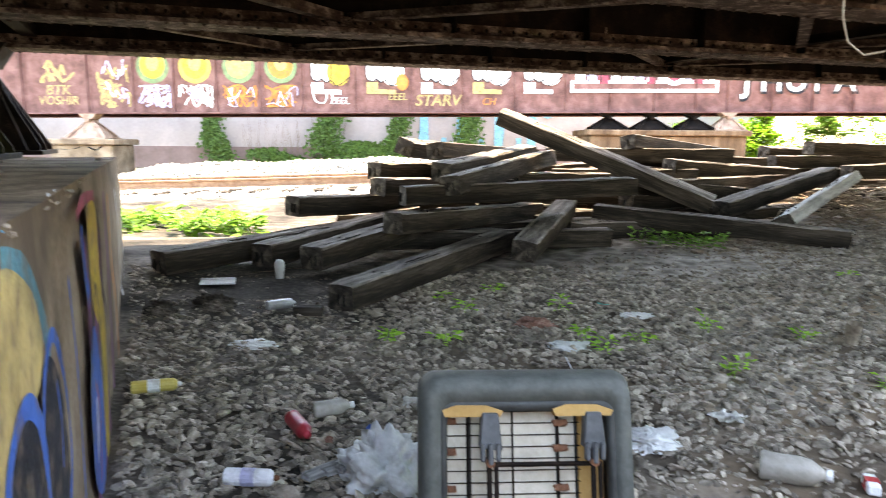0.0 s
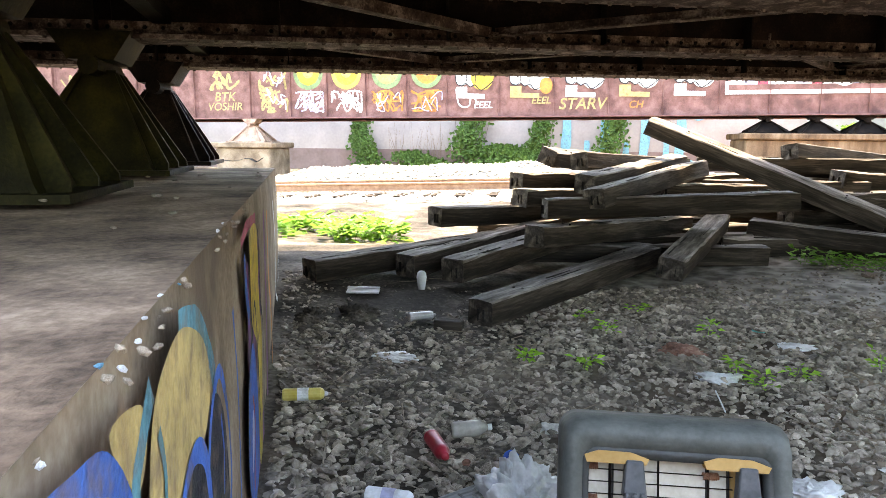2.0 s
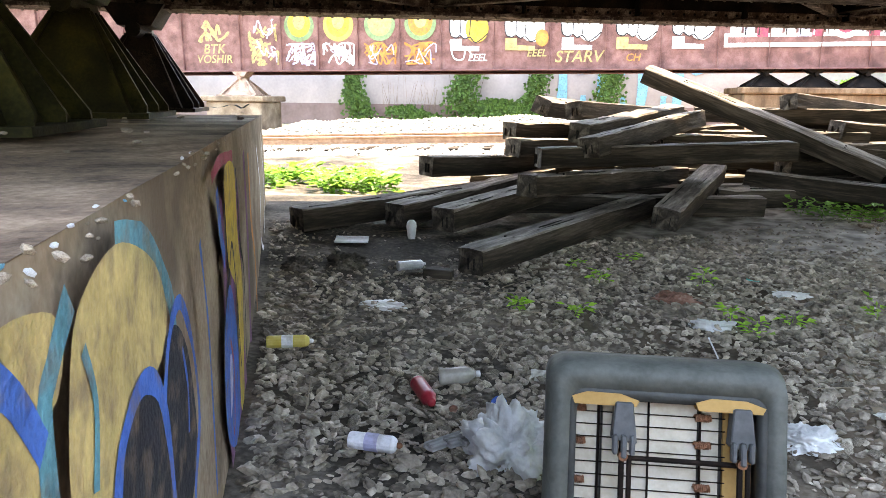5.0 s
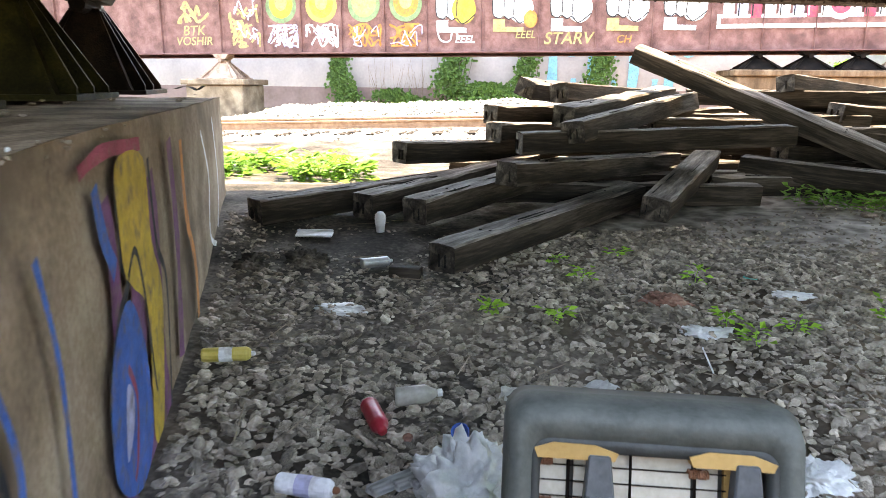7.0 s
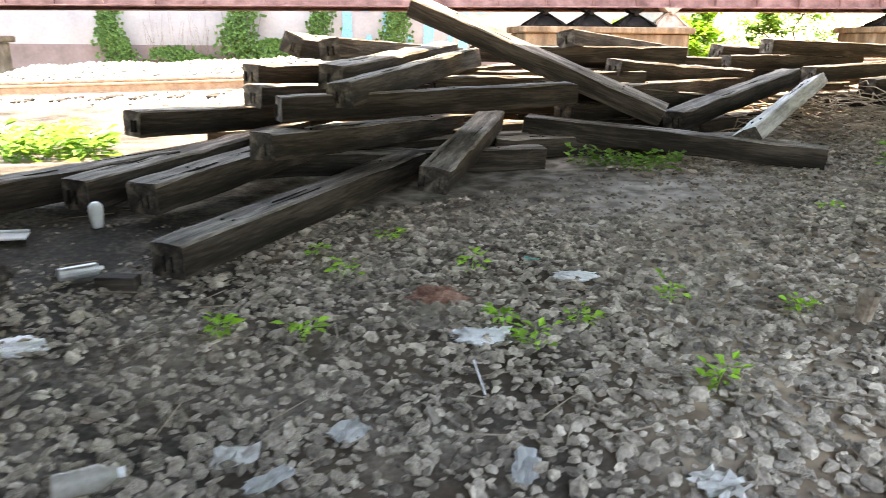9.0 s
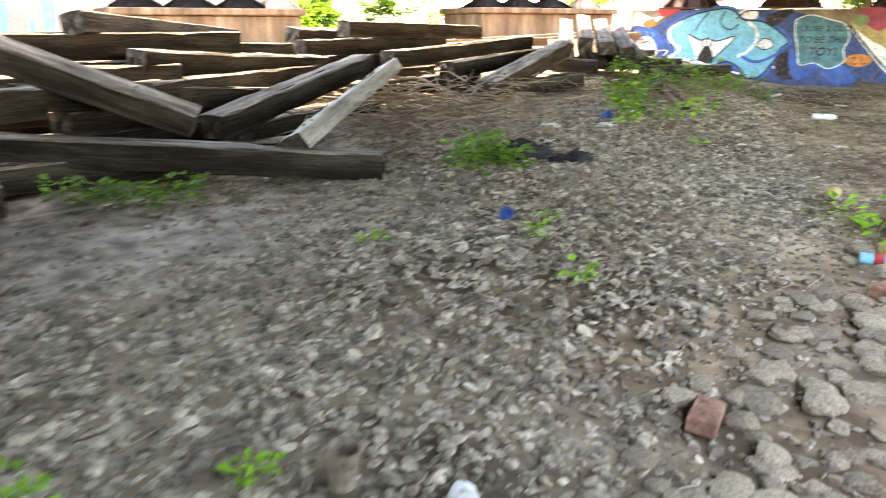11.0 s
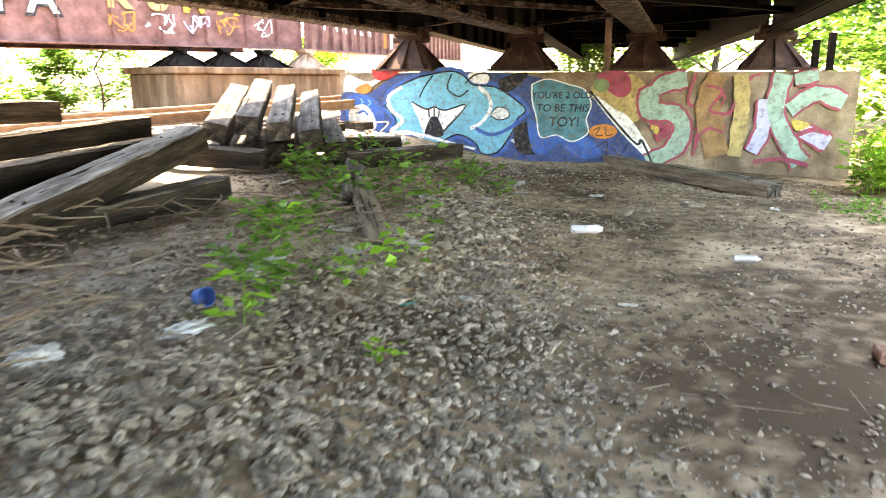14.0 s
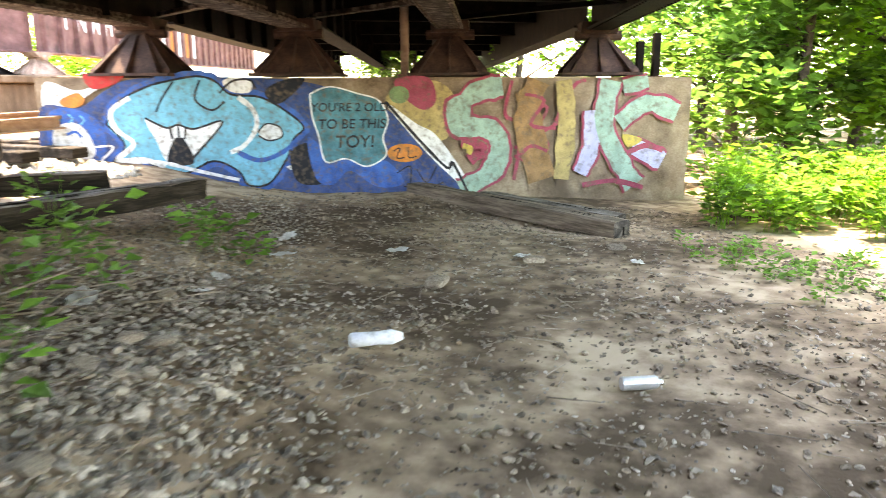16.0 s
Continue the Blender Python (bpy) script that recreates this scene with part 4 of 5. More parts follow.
tie((-.72, 4.98, .31), (.62, 7.2, .44))
tie((-2.2, 5.5, .46), (-.55, 7.5, .55))
tie((-1.5, 5.9, .46), (-.35, 7.9, .62))
tie((-1.07, 5.78, .46), (.05, 7.9, .6))
tie((.72, 6.4, .44), (1.4, 8.2, .68), roll=8)
tie((-.45, 6.4, .68), (1.06, 8.4, .62))
tie((-1.45, 6.9, .78), (.3, 8.75, .72))
tie((-.39, 6.9, .89), (2.04, 7.82, .95))
tie((.06, 6.9, .99), (1.3, 9.1, 1.22), roll=-6)
tie((-.03, 7.3, 1.1), (1.1, 9.5, 1.28), roll=5)
tie((-.69, 7.6, .93), (.9, 9.4, .85))
tie((-.78, 8.1, 1.08), (.8, 9.9, 1.02))
tie((-.47, 8.6, 1.34), (.7, 10.9, 1.2), roll=20)
tie((-.1, 8.4, 1.3), (1.3, 10.6, 1.2), roll=-8)
tie((.7, 9.03, 1.72), (3.05, 8.2, .72), roll=14, label="split weathered timber leaning across the heap")
tie((4.06, 7.13, .47), (1.75, 8.3, .62), label="long weathered tie propped at the foot of the heap")
tie((2.85, 9.2, 1.12), (5.0, 10.5, .98), roll=6)
tie((2.82, 8.85, .88), (4.85, 10.4, .9))
tie((3.2, 8.3, .66), (5.2, 9.8, 1.02))
tie((3.5, 8.6, .54), (5.35, 10.3, .52))
tie((2.47, 9.8, 1.42), (4.3, 11.6, 1.25), roll=-10)
tie((5.4, 9.6, .97), (3.5, 7.42, .6), grey=True, roll=30, w=.24, h=.14)
tie((6.56, 10.35, .88), (8.6, 11.25, .98))
tie((5.75, 10.35, 1.02), (8.58, 11.4, 1.16))
tie((6.5, 9.43, .7), (8.7, 10.75, 1.08), w=.25, h=.21, roll=3)
tie((6.8, 9.75, .62), (8.7, 10.39, .69))
tie((4.9, 10.9, 1.15), (7.4, 11.9, 1.15))
tie((5.0, 11.4, 1.28), (7.5, 12.4, 1.2), roll=8)
tie((5.5, 11.0, 1.36), (8.0, 11.9, 1.3))
tie((4.6, 11.5, 1.1), (7.0, 12.9, 1.0))
# filler ties added inside the heap, closing bright gaps to darken its core
for a, b in (((-.7, 7.25, .42), (1.8, 7.6, .42)), ((-1.2, 8.2, .5), (1.2, 8.3, .5)), ((1.4, 8.0, .45), (3.9, 8.25, .45)), ((-.9, 8.9, .75), (1.6, 9.05, .75)), ((2.8, 9.2, .5), (5.2, 9.6, .55)), ((1.9, 8.5, .93), (4.3, 9.6, .72)), ((.2, 7.7, .45), (2.6, 8.6, .47)), ((.4, 8.6, .5), (3.0, 9.0, .52)), ((-.4, 8.4, .47), (1.4, 9.6, .5)), ((1.2, 9.0, .75), (3.6, 9.6, .72)), ((.8, 9.6, .98), (3.2, 9.2, 1.0)), ((2.2, 8.7, .7), (4.2, 10.0, .68)), ((1.6, 9.8, .7), (4.0, 10.6, .7)), ((2.4, 10.1, 1.0), (4.8, 11.0, .95)), ((-.2, 9.2, .75), (2.0, 10.2, .74)), ((4.4, 10.6, .75), (6.9, 11.3, .8)), ((5.2, 11.6, .85), (7.6, 12.2, .9)), ((1.4, 10.0, 1.25), (3.9, 9.9, 1.25)), ((5.2, 10.4, .68), (7.4, 11.0, .7))):
    tie(a, b)
for a, b in (((-.6, 9.7, .5), (1.9, 9.8, .5)), ((1.5, 10.2, .5), (4.1, 10.3, .5)), ((.2, 10.1, .92), (2.7, 10.0, .95)), ((2.2, 10.3, 1.18), (4.7, 10.7, 1.12)), ((.9, 8.9, .95), (3.1, 9.6, .93)), ((-.3, 8.9, .98), (1.9, 9.7, 1.05)), ((3.6, 10.9, .72), (6.1, 11.3, .72)), ((4.2, 11.1, .95), (6.7, 11.6, .95))):
    tie(a, b)
# bundle of tipped ties near the far pier
for k in range(4):
    q = Vector((.78, -.63, 0)) * (.31 * k)
    z = (1.06, 1.12, 1.06, .98)[k]
    tie(Vector((9.35, 11.45, z)) + q, Vector((11.0, 13.4, z + .36)) + q, roll=(14, 6, -4, -10)[k], label="sunlit weathered tie tipped up in a row")
for k in range(5):
    q = Vector((.78, -.63, 0)) * (.33 * k - .15)
    tie(Vector((9.6, 11.7, .82)) + q, Vector((11.2, 13.7, 1.05)) + q)
tie((10.2, 13.9, .72), (12.6, 12.0, .72))
tie((8.4, 12.6, .92), (9.6, 11.0, .8), label="loose weathered tie beside the bundle")
tie((10.6, 11.0, .7), (13.1, 11.4, .62))
# low timber along the far pier's foot
tie((15.0, 7.72, .16), (16.25, 10.7, .26), w=.26, h=.18, grey="plank", label="long rotten timber lying at the foot of the pier")
tie((15.8, 7.9, .12), (16.5, 9.8, .19), w=.2, h=.12, label="flat rotten plank beside the pier foot")
# broken plank stump standing among the weeds
tie((8.7, 8.48, .44), (9.5, 9.5, .62), w=.19, h=.08, roll=10, grey="plank", label="broken rotten plank tilted up among weeds")
tie((9.35, 9.45, .58), (10.1, 10.25, .74), w=.2, h=.12, roll=25, label="splintered timber scrap among weeds")

# ---- armchair frame lying by the pier ----
ch = thing("armchair_back", pose(.28, 2.07, .155, -16, 0, 3) @ Matrix.Scale(.88, 4), "overturned grey vinyl chair with exposed springs and board", "chair")


def rounded(w, h, r, n=6):
    pts = []
    for cx, cz, a0 in ((w / 2 - r, h - r, 0), (-w / 2 + r, h - r, 90), (-w / 2 + r, r, 180), (w / 2 - r, r, 270)):
        for i in range(n + 1):
            a = radians(a0 + 90 * i / n)
            pts.append((cx + r * math.cos(a), cz + r * math.sin(a)))
    return pts


def ring_plate(outer, inner, y0, y1, puff=0.0):
    bm = bmesh.new()
    n = len(outer)
    loops = []
    for pts, y in ((inner, y0), ([((a[0] * .3 + b[0] * .7), (a[1] * .3 + b[1] * .7)) for a, b in zip(inner, outer)], y0 - puff), (outer, (y0 * .6 + y1 * .4)), (outer, y1), (inner, y1)):
        loops.append([bm.verts.new((p[0], y, p[1])) for p in pts])
    for a, b in zip(loops, loops[1:] + loops[:1]):
        for i in range(n):
            bm.faces.new((a[i], a[(i + 1) % n], b[(i + 1) % n], b[i]))
    bmesh.ops.recalc_face_normals(bm, faces=bm.faces)
    return bm


def low(pts, dz):
    return [(x, z + dz) for x, z in pts]


part("upholstered_rim", ring_plate(low(rounded(.79, .8, .07), -.18), low(rounded(.63, .65, .05), -.137), 0, .22, .012), VINYL, ch, "grey vinyl upholstered rim", True)
part("inner_lining", ring_plate(low(rounded(.648, .66, .05), -.13), low(rounded(.585, .6, .04), -.123), .012, .1, .012), VINYL_DARK, ch, "dark folded vinyl lining", True)
part("cushion_back", boxes((-.36, .1, -.14, .36, .2, .59), bevel=.03), VINYL_DARK, ch)
for x0, x1 in ((-.305, -.22), (-.2, .11), (.125, .18)):
    part("board", boxes((x0, .075, -.12, x1, .095, .475)), BOARD, ch, "cream backing board")
part("ply_strip", boxes((.195, .072, -.12, .285, .092, .475)), PLY, ch, "yellow plywood strip")
for s in (-1, 1):
    bm = bmesh.new()
    prism(bm, [(s * .2 - .1, .46), (s * .2 + .1, .46), (s * .2 + .11, .48), (s * .2 + .05, .5), (s * .2 - .06, .502), (s * .2 - .11, .485)], .0, .06)
    part("foam_edge", bm, PLY, ch, "torn yellow foam edge")
    x = .14 * s if s < 0 else .235
    bm = bmesh.new()
    prism(bm, [(x - .038, .35), (x + .045, .34), (x + .03, .475), (x - .028, .475)], -.01, .05)
    box(bm, x - .035, -.025, .305, x - .018, .01, .37)
    box(bm, x - .008, -.03, .295, x + .01, .01, .37)
    box(bm, x + .02, -.025, .305, x + .037, .01, .37)
    bmesh.ops.bevel(bm, geom=bm.edges[:], offset=.005, segments=1, affect="EDGES")
    part("bracket", bm, PLASTIC_DK, ch, "dark grey forked bracket")
    part("arm", boxes((x - .012, .0, -.1, x + .006, .012, .36), (x + .014, .0, -.1, x + .03, .012, .3), bevel=.003), STEEL, ch, "rusty steel lever arm")
    part("bolt", rods(((x, -.02, .3), (x, .05, .3), .016)), RUST, ch)
part("cross_rod", rods(((-.15, .02, .29), (.24, .02, .29), .009)), STEEL, ch)
for k in range(-3, 11):
    part("wire", rods(((-.3, .07, .05 + .042 * k), (.2, .069, .052 + .042 * k), .0022), seg=5), STEEL, ch)
for x in (-.215, -.05, .118):
    part("wire", rods(((x, .066, -.1), (x, .066, .49), .004), seg=5), STEEL, ch)


def spring(x, z):
    pts = [(x + .05 * i / 40, .06 + .011 * math.cos(i * 1.2), z + .011 * math.sin(i * 1.2)) for i in range(41)]
    return rods(*[(p, q, .0035) for p, q in zip(pts, pts[1:])], seg=5)


for x, z in ((-.31, .44), (-.31, .33), (-.31, .2), (.1, .43), (.1, .34), (.1, .2)):
    part("coil_spring", spring(x, z), RUST, ch, "rusty coil spring")


# ---- rubbish on the ground ----
def on(x, y, dz=0.0, rx=0, ry=0, rz=0):
    return pose(x, y, ground_z(x, y) + dz, rx, ry, rz)


def spray_can(x, y, rz, col, label, r=.033, h=.19, band=None, cap=None):
    t = thing("spray_can", on(x, y, r + .012, 0, 90, rz), label, "spray can", "cans")
    part("can_body", lathe([(r * .9, 0), (r, .006), (r, h * .9), (r * .8, h * .96), (r * .45, h)]), col, t, smooth=False)
    if band:
        part("label_band", lathe([(r + .0015, h * .35), (r + .0015, h * .62)]), band, t)
    part("nozzle", lathe([(.012, h), (.012, h + .012), (.006, h + .02)], 8), cap or WHITE, t)
    return t


P_CANYELLOW = mat("yellow can enamel", [(0.5, 0.38, 0.07), (0.62, 0.5, 0.16)], 12, 0.35, 0.1)
GREY_CAN = mat("scuffed silver", [(0.4, 0.4, 0.4), (0.6, 0.6, 0.6)], 12, 0.35, 0.1, metal=0.6)
spray_can(-1.56, 3.48, 18, P_CANYELLOW, "yellow spray can lying on gravel", band=P_PALE, h=.22)
spray_can(-.82, 2.58, -3, P_PALE, "white and blue spray can lying on dirt", band=P_LILAC, cap=RUST)
spray_can(-1.22, 4.9, 35, GREY_CAN, "scuffed white can lying on dirt")
spray_can(11.15, 6.92, -58, GREY_CAN, "silver spray can lying on the dirt path")
spray_can(5.8, 4.72, -50, P_CYAN, "blue and red drink can among rubble", band=P_RED)
spray_can(5.98, 4.64, 40, P_SAND, "tan rusted can among rubble")
t = thing("foam_cup", on(-1.3, 5.66), "white foam cup standing on dirt", "cup")
part("cup_body", lathe([(.03, 0), (.042, .1), (.038, .13), (.02, .15)]), WHITE, t, smooth=True)
t = thing("plastic_bottle", on(-.7, 3.22, .045, 0, 90, -62), "crimson ribbed plastic bottle lying on dirt", "bottle")
RED_PL = mat("crimson plastic", [(0.28, 0.015, 0.03), (0.45, 0.04, 0.06)], 9, 0.3, 0.05)
part("bottle_body", lathe([(.03, 0), (.038, .01)] + [(.038 - .005 * (i % 2), .02 + .016 * i) for i in range(11)] + [(.03, .205), (.018, .225), (.018, .24)], 16), RED_PL, t, smooth=True)
t = thing("plastic_bottle", on(-.62, 3.33, .045, 0, 88, 20), "clear crumpled plastic bottle on gravel", "bottle")
CLEAR = mat("clear dirty plastic", [(0.24, 0.22, 0.19), (0.4, 0.37, 0.33)], 9, 0.2, 0.1)
part("bottle_body", lathe([(.036, 0), (.042, .01), (.04, .07), (.042, .13), (.02, .17), (.014, .18)], 12), CLEAR, t, smooth=True)
part("cap", lathe([(.016, .181), (.016, .2)], 10), WHITE, t)


def crumple(name, x, y, sx, sy, sz, material, label, category, seed, rz=0, ridge=0.0):
    bm = bmesh.new()
    bmesh.ops.create_icosphere(bm, subdivisions=5, radius=1)
    for v in bm.verts:
        p = v.co * 1.6 + Vector((seed * 7.1, 0, 0))
        k = 1 + .5 * noise.noise(p) + .5 * abs(noise.noise(p * 2.7)) - .33 * abs(noise.noise(p * 5.1)) - .16 * abs(noise.noise(p * 9)) - ridge * abs(noise.noise(p * 15))
        v.co = Vector((v.co.x * sx * k, v.co.y * sy * k, max(v.co.z, -.25) * sz * k + .1 * sz))
    ob = part(name, bm, material, smooth=True)
    ob.matrix_basis = on(x, y, 0, 0, 0, rz)
    return tagged(ob, label, category)


crumple("plastic_bag", -.22, 2.72, .16, .2, .16, BAG, "crumpled white plastic bag on the dirt", "bag", 1)
crumple("plastic_bag", .9, 2.95, .12, .1, .05, BAG, "flattened dirty white bag on gravel", "bag", 2)
crumple("plastic_bag", .76, 4.2, .12, .07, .035, BAG, "torn white wrapper on gravel", "litter", 3)
crumple("plastic_bag", 1.34, 4.9, .1, .05, .03, BAG, "white wrapper on gravel", "litter", 4)
crumple("plastic_bag", -1.15, 4.25, .14, .07, .02, BAG, "glossy torn film on gravel", "litter", 5)
crumple("plastic_bag", 7.75, 8.5, .2, .08, .04, BAG, "pale plastic sheet among weeds", "litter", 6, 30)
crumple("plastic_bag", 6.9, 7.95, .12, .07, .03, BAG, "pale blue film scrap on gravel", "litter", 7)
crumple("plastic_bag", 6.3, 8.05, .1, .07, .05, BAG, "white crumpled wrapper on dirt", "litter", 8)
crumple("dark_cloth", 5.28, 7.15, .27, .15, .1, CLOTH, "black sodden cloth on gravel", "cloth", 9, -10, ridge=.35)
crumple("dark_cloth", 5.58, 6.88, .2, .11, .07, CLOTH, "black sodden rag on gravel", "cloth", 10, 10, ridge=.35)
crumple("dark_cloth", 6.2, 9.35, .3, .14, .05, CLOTH, "dark cloth beside the ties", "cloth", 11, 30, ridge=.35)
crumple("earth_clod", -1.6, 4.92, .14, .1, .08, DIRT, "dark clod of earth", "clod", 12)
crumple("earth_clod", -1.9, 4.75, .09, .08, .07, DIRT, "dark clod of earth", "clod", 13)
crumple("earth_clod", .6, 4.62, .12, .09, .04, BRICK, "rust brown crumbled lump on gravel", "clod", 14)


def cup(x, y, material, label, r=.035, h=.07, tip=70, rz=0):
    t = thing("plastic_cup", on(x, y, r * .9, tip, 0, rz), label, "cup")
    part("cup_body", lathe([(r * .8, 0), (r, h), (r * .9, h), (r * .72, .006)], 14), material, t, smooth=False)


cup(-.3, 3.08, P_BLUE, "small blue plastic lid on dirt", tip=40)
cup(4.22, 5.92, P_BLUE, "small blue plastic cup on gravel", .04, .05, 50)
cup(7.13, 8.2, P_BLUE, "dark blue plastic cup on gravel", .05, .08, 80)
cup(7.64, 7.8, SLAB, "dull clear cup on gravel", .04, .09, 60)
cup(2.46, 4.22, SLAB, "dull tan cup standing in gravel", .045, .13, 10)
cup(5.93, 7.7, SLAB, "grey jar lying on dirt", .055, .1, 80, 40)
cup(-.5, 3.05, BRICK, "rust red bottle cap on dirt", .02, .015, 20)
for x, y, rz, L, lab in ((10.85, 8.25, -50, .28, "pale blue bent bottle on the dirt path"), (6.98, 5.63, 10, .17, "cream plastic tub on dirt"), (2.68, 3.9, 70, .2, "pink and white tube on dirt")):
    t = thing("plastic_bottle", on(x, y, .04, 0, 90, rz), lab, "bottle")
    part("bottle_body", lathe([(.03, 0), (.04, .012), (.036, L * .5), (.04, L * .8), (.02, L)], 12), P_PALE if L > .18 else P_SAND, t, smooth=True)
t = thing("foam_tray", on(-1.72, 5.42, .02, 6, 0, 10), "white foam tray on dirt", "litter")
part("tray", boxes((-.13, -.05, 0, .13, .05, .015), (-.13, .035, .016, .13, .05, .03), bevel=.004), WHITE, t)
t = thing("wood_block", on(-.92, 4.84, .03, 0, 0, -4), "short dark wooden block on dirt", "block")
part("block", boxes((-.1, -.04, -.03, .1, .04, .04), bevel=.006), TIE, t)
for k, (x, y, rz) in enumerate(((-.38, 2.8, 60), (-.45, 2.74, 64), (-.32, 2.82, 58))):
    t = thing("wood_scrap", on(x, y, .03, 8, 10, rz), "broken grey wooden slat among rubbish", "wood scrap")
    part("slat", boxes((-.16, -.025, -.01, .16, .025, .015), bevel=.004), TIE_GREY, t)

PAPER = mat("dirty paper", [(0.42, 0.4, 0.37), (0.62, 0.6, 0.56), (0.78, 0.76, 0.72)], 14, 0.8, 0.3)
TEAL_PL = mat("teal plastic", [(0.04, 0.3, 0.27), (0.08, 0.45, 0.4)], 9, 0.4, 0.1)


def scrap(x, y, L, W, rz, material, label, seed):
    """A curled, torn piece of sheet lying on the ground."""
    r = random.Random(seed)
    bm = bmesh.new()
    n = 6
    g = [[bm.verts.new((L * (i / n - .5) + r.gauss(0, L * .03), W * (j / n - .5) + r.gauss(0, W * .05), .008 + .35 * W * abs(noise.noise((i * .55 + seed, j * .5, seed * 1.7))) + .12 * L * (i / n - .5) ** 2)) for j in range(n + 1)] for i in range(n + 1)]
    for i in range(n):
        for j in range(n):
            if (i in (0, n - 1) and j in (0, n - 1)) and r.random() < .6:
                continue
            bm.faces.new((g[i][j], g[i + 1][j], g[i + 1][j + 1], g[i][j + 1]))
    bmesh.ops.solidify(bm, geom=bm.faces[:], thickness=.003)
    ob = part("paper_scrap", bm, material)
    ob.matrix_basis = on(x, y, .012, r.uniform(-8, 8), r.uniform(-8, 8), rz)
    return tagged(ob, label, "litter", "scraps of litter")


for k, (x, y, L, W, c, lab) in enumerate(((-.12, 3.49, .15, .1, PAPER, "torn tan paper bag on gravel"), (0, 3.34, .16, .07, BAG, "white torn plastic on gravel"), (.77, 3.28, .16, .08, BAG, "white torn plastic on gravel"), (1.29, 3.15, .11, .14, PAPER, "crumpled pale wrapper on gravel"), (1.16, 5.12, .08, .05, TEAL_PL, "teal plastic scrap on gravel"),
        (1.3, 3.1, .12, .1, PAPER, "crumpled pale wrapper on gravel"), (.23, 3.59, .13, .11, BAG, "folded grey plastic sheet on gravel"), (13.48, 8.23, .13, .1, PAPER, "pale paper scrap on the soil"), (13.6, 7.31, .1, .09, PAPER, "pale paper scrap on the soil"), (13.23, 9.29, .2, .1, BAG, "white plastic scrap on the soil"),
        (9.5, 10.53, .16, .1, PAPER, "pale paper scrap on the bank"), (10.24, 9.42, .22, .14, PAPER, "pale cardboard piece on the bank"), (8.56, 7.64, .09, .06, PAPER, "pale paper scrap on gravel"), (9.39, 6.98, .12, .06, PAPER, "pale paper scrap on trodden soil"), (8.16, 7.74, .1, .04, TEAL_PL, "teal plastic scrap on gravel"),
        (5.76, 7.42, .13, .08, PAPER, "beige paper scrap on the dirt"), (8.9, 8.35, .2, .13, PAPER, "torn pale paper by the rotten plank"), (8.4, 8.5, .22, .12, BAG, "pale plastic sheet among weeds"), (8.7, 8.9, .18, .12, PAPER, "torn pale paper among weeds"), (12.4, 9.9, .24, .14, BAG, "white plastic scrap by the pier"), (12.9, 10.2, .2, .14, PAPER, "pale paper scrap by the pier"), (11.4, 9.6, .16, .1, PAPER, "pale paper scrap on the bank"), (10.9, 9.3, .13, .09, PAPER, "pale paper scrap on the bank"), (2.9, 3.85, .14, .05, PAPER, "pale paper strip on rubble"))):
    scrap(x, y, L, W, 37 * k % 180, c, lab, 700 + k)
t = thing("plastic_bottle", on(1.24, 2.66, .05, 0, 90, -25), "large clear crumpled bottle lying on dirt", "bottle")
part("bottle_body", lathe([(.05, 0), (.058, .012), (.054, .08), (.058, .14), (.05, .18), (.024, .22), (.02, .23)], 14), CLEAR, t, smooth=True)
part("cap", lathe([(.023, .231), (.023, .252)], 10), WHITE, t, "white screw cap")
t = thing("drink_carton", on(1.62, 2.56, .025, 0, 0, 70) @ Matrix.Scale(.65, 4), "red and white crushed carton on dirt", "carton")
part("carton_body", boxes((-.09, -.035, -.03, .09, .035, .03), bevel=.008), P_PALE, t)
part("printed_band", boxes((-.03, -.0365, -.0315, .04, .0365, .0315)), P_RED, t, "red printed band")
t = thing("straw", on(.71, 3.72, .03, 0, 78, 95), "white drinking straw on gravel", "straw")
part("tube", rods(((0, 0, 0), (0, 0, .2), .004)), WHITE, t)
t = thing("hanging_cable", pose(1.16, 2.18, 1.6), "pale cable looping down from the girder", "cable")
_c = bpy.data.curves.new("cable", "CURVE")
_c.dimensions, _c.bevel_depth, _c.bevel_resolution = "3D", .003, 2
_sp = _c.splines.new("POLY")
_lp = [(.0, 0, .62), (-.005, 0, .3), (.0, 0, .17), (.02, 0, .1), (.06, -.02, .06), (.11, -.04, .07), (.17, -.06, .13), (.22, -.08, .62)]
_sp.points.add(len(_lp) - 1)
for _q, _w in zip(_sp.points, _lp):
    _q.co = (*_w, 1)
_t = bpy.data.objects.new("cable", _c)
scene.collection.objects.link(_t)
bpy.context.view_layer.update()
_me = bpy.data.meshes.new_from_object(_t)
bpy.data.objects.remove(_t)
part("cable", _me, TWIG, t)
# drain pipe and steel posts on the far pier's top
t = thing("drain_pipe", PIER_B @ pose(4.5, .35, 1.71), "pale tan drain pipe on the pier top", "pipe")
part("pipe", rods(((0, 0, .02), (0, 0, 1.5), .055), seg=12), STEEL_TAN, t)
part("flange", rods(((0, 0, 0), (0, 0, .03), .1), seg=12), STEEL_TAN, t)
for k, (u, hh) in enumerate(((8.0, .5), (8.25, .62))):
    t = thing("steel_post", PIER_B @ pose(u, .9, 1.71), "dark steel post at the pier's end", "post", "pier end posts")
    part("post", boxes((-.05, -.05, .01, .05, .05, hh), bevel=.006), STEEL, t)
    part("foot_plate", boxes((-.09, -.09, 0, .09, .09, .012)), STEEL, t)

# ---- rubble of broken slabs and bricks beside the path ----
rr = random.Random(11)


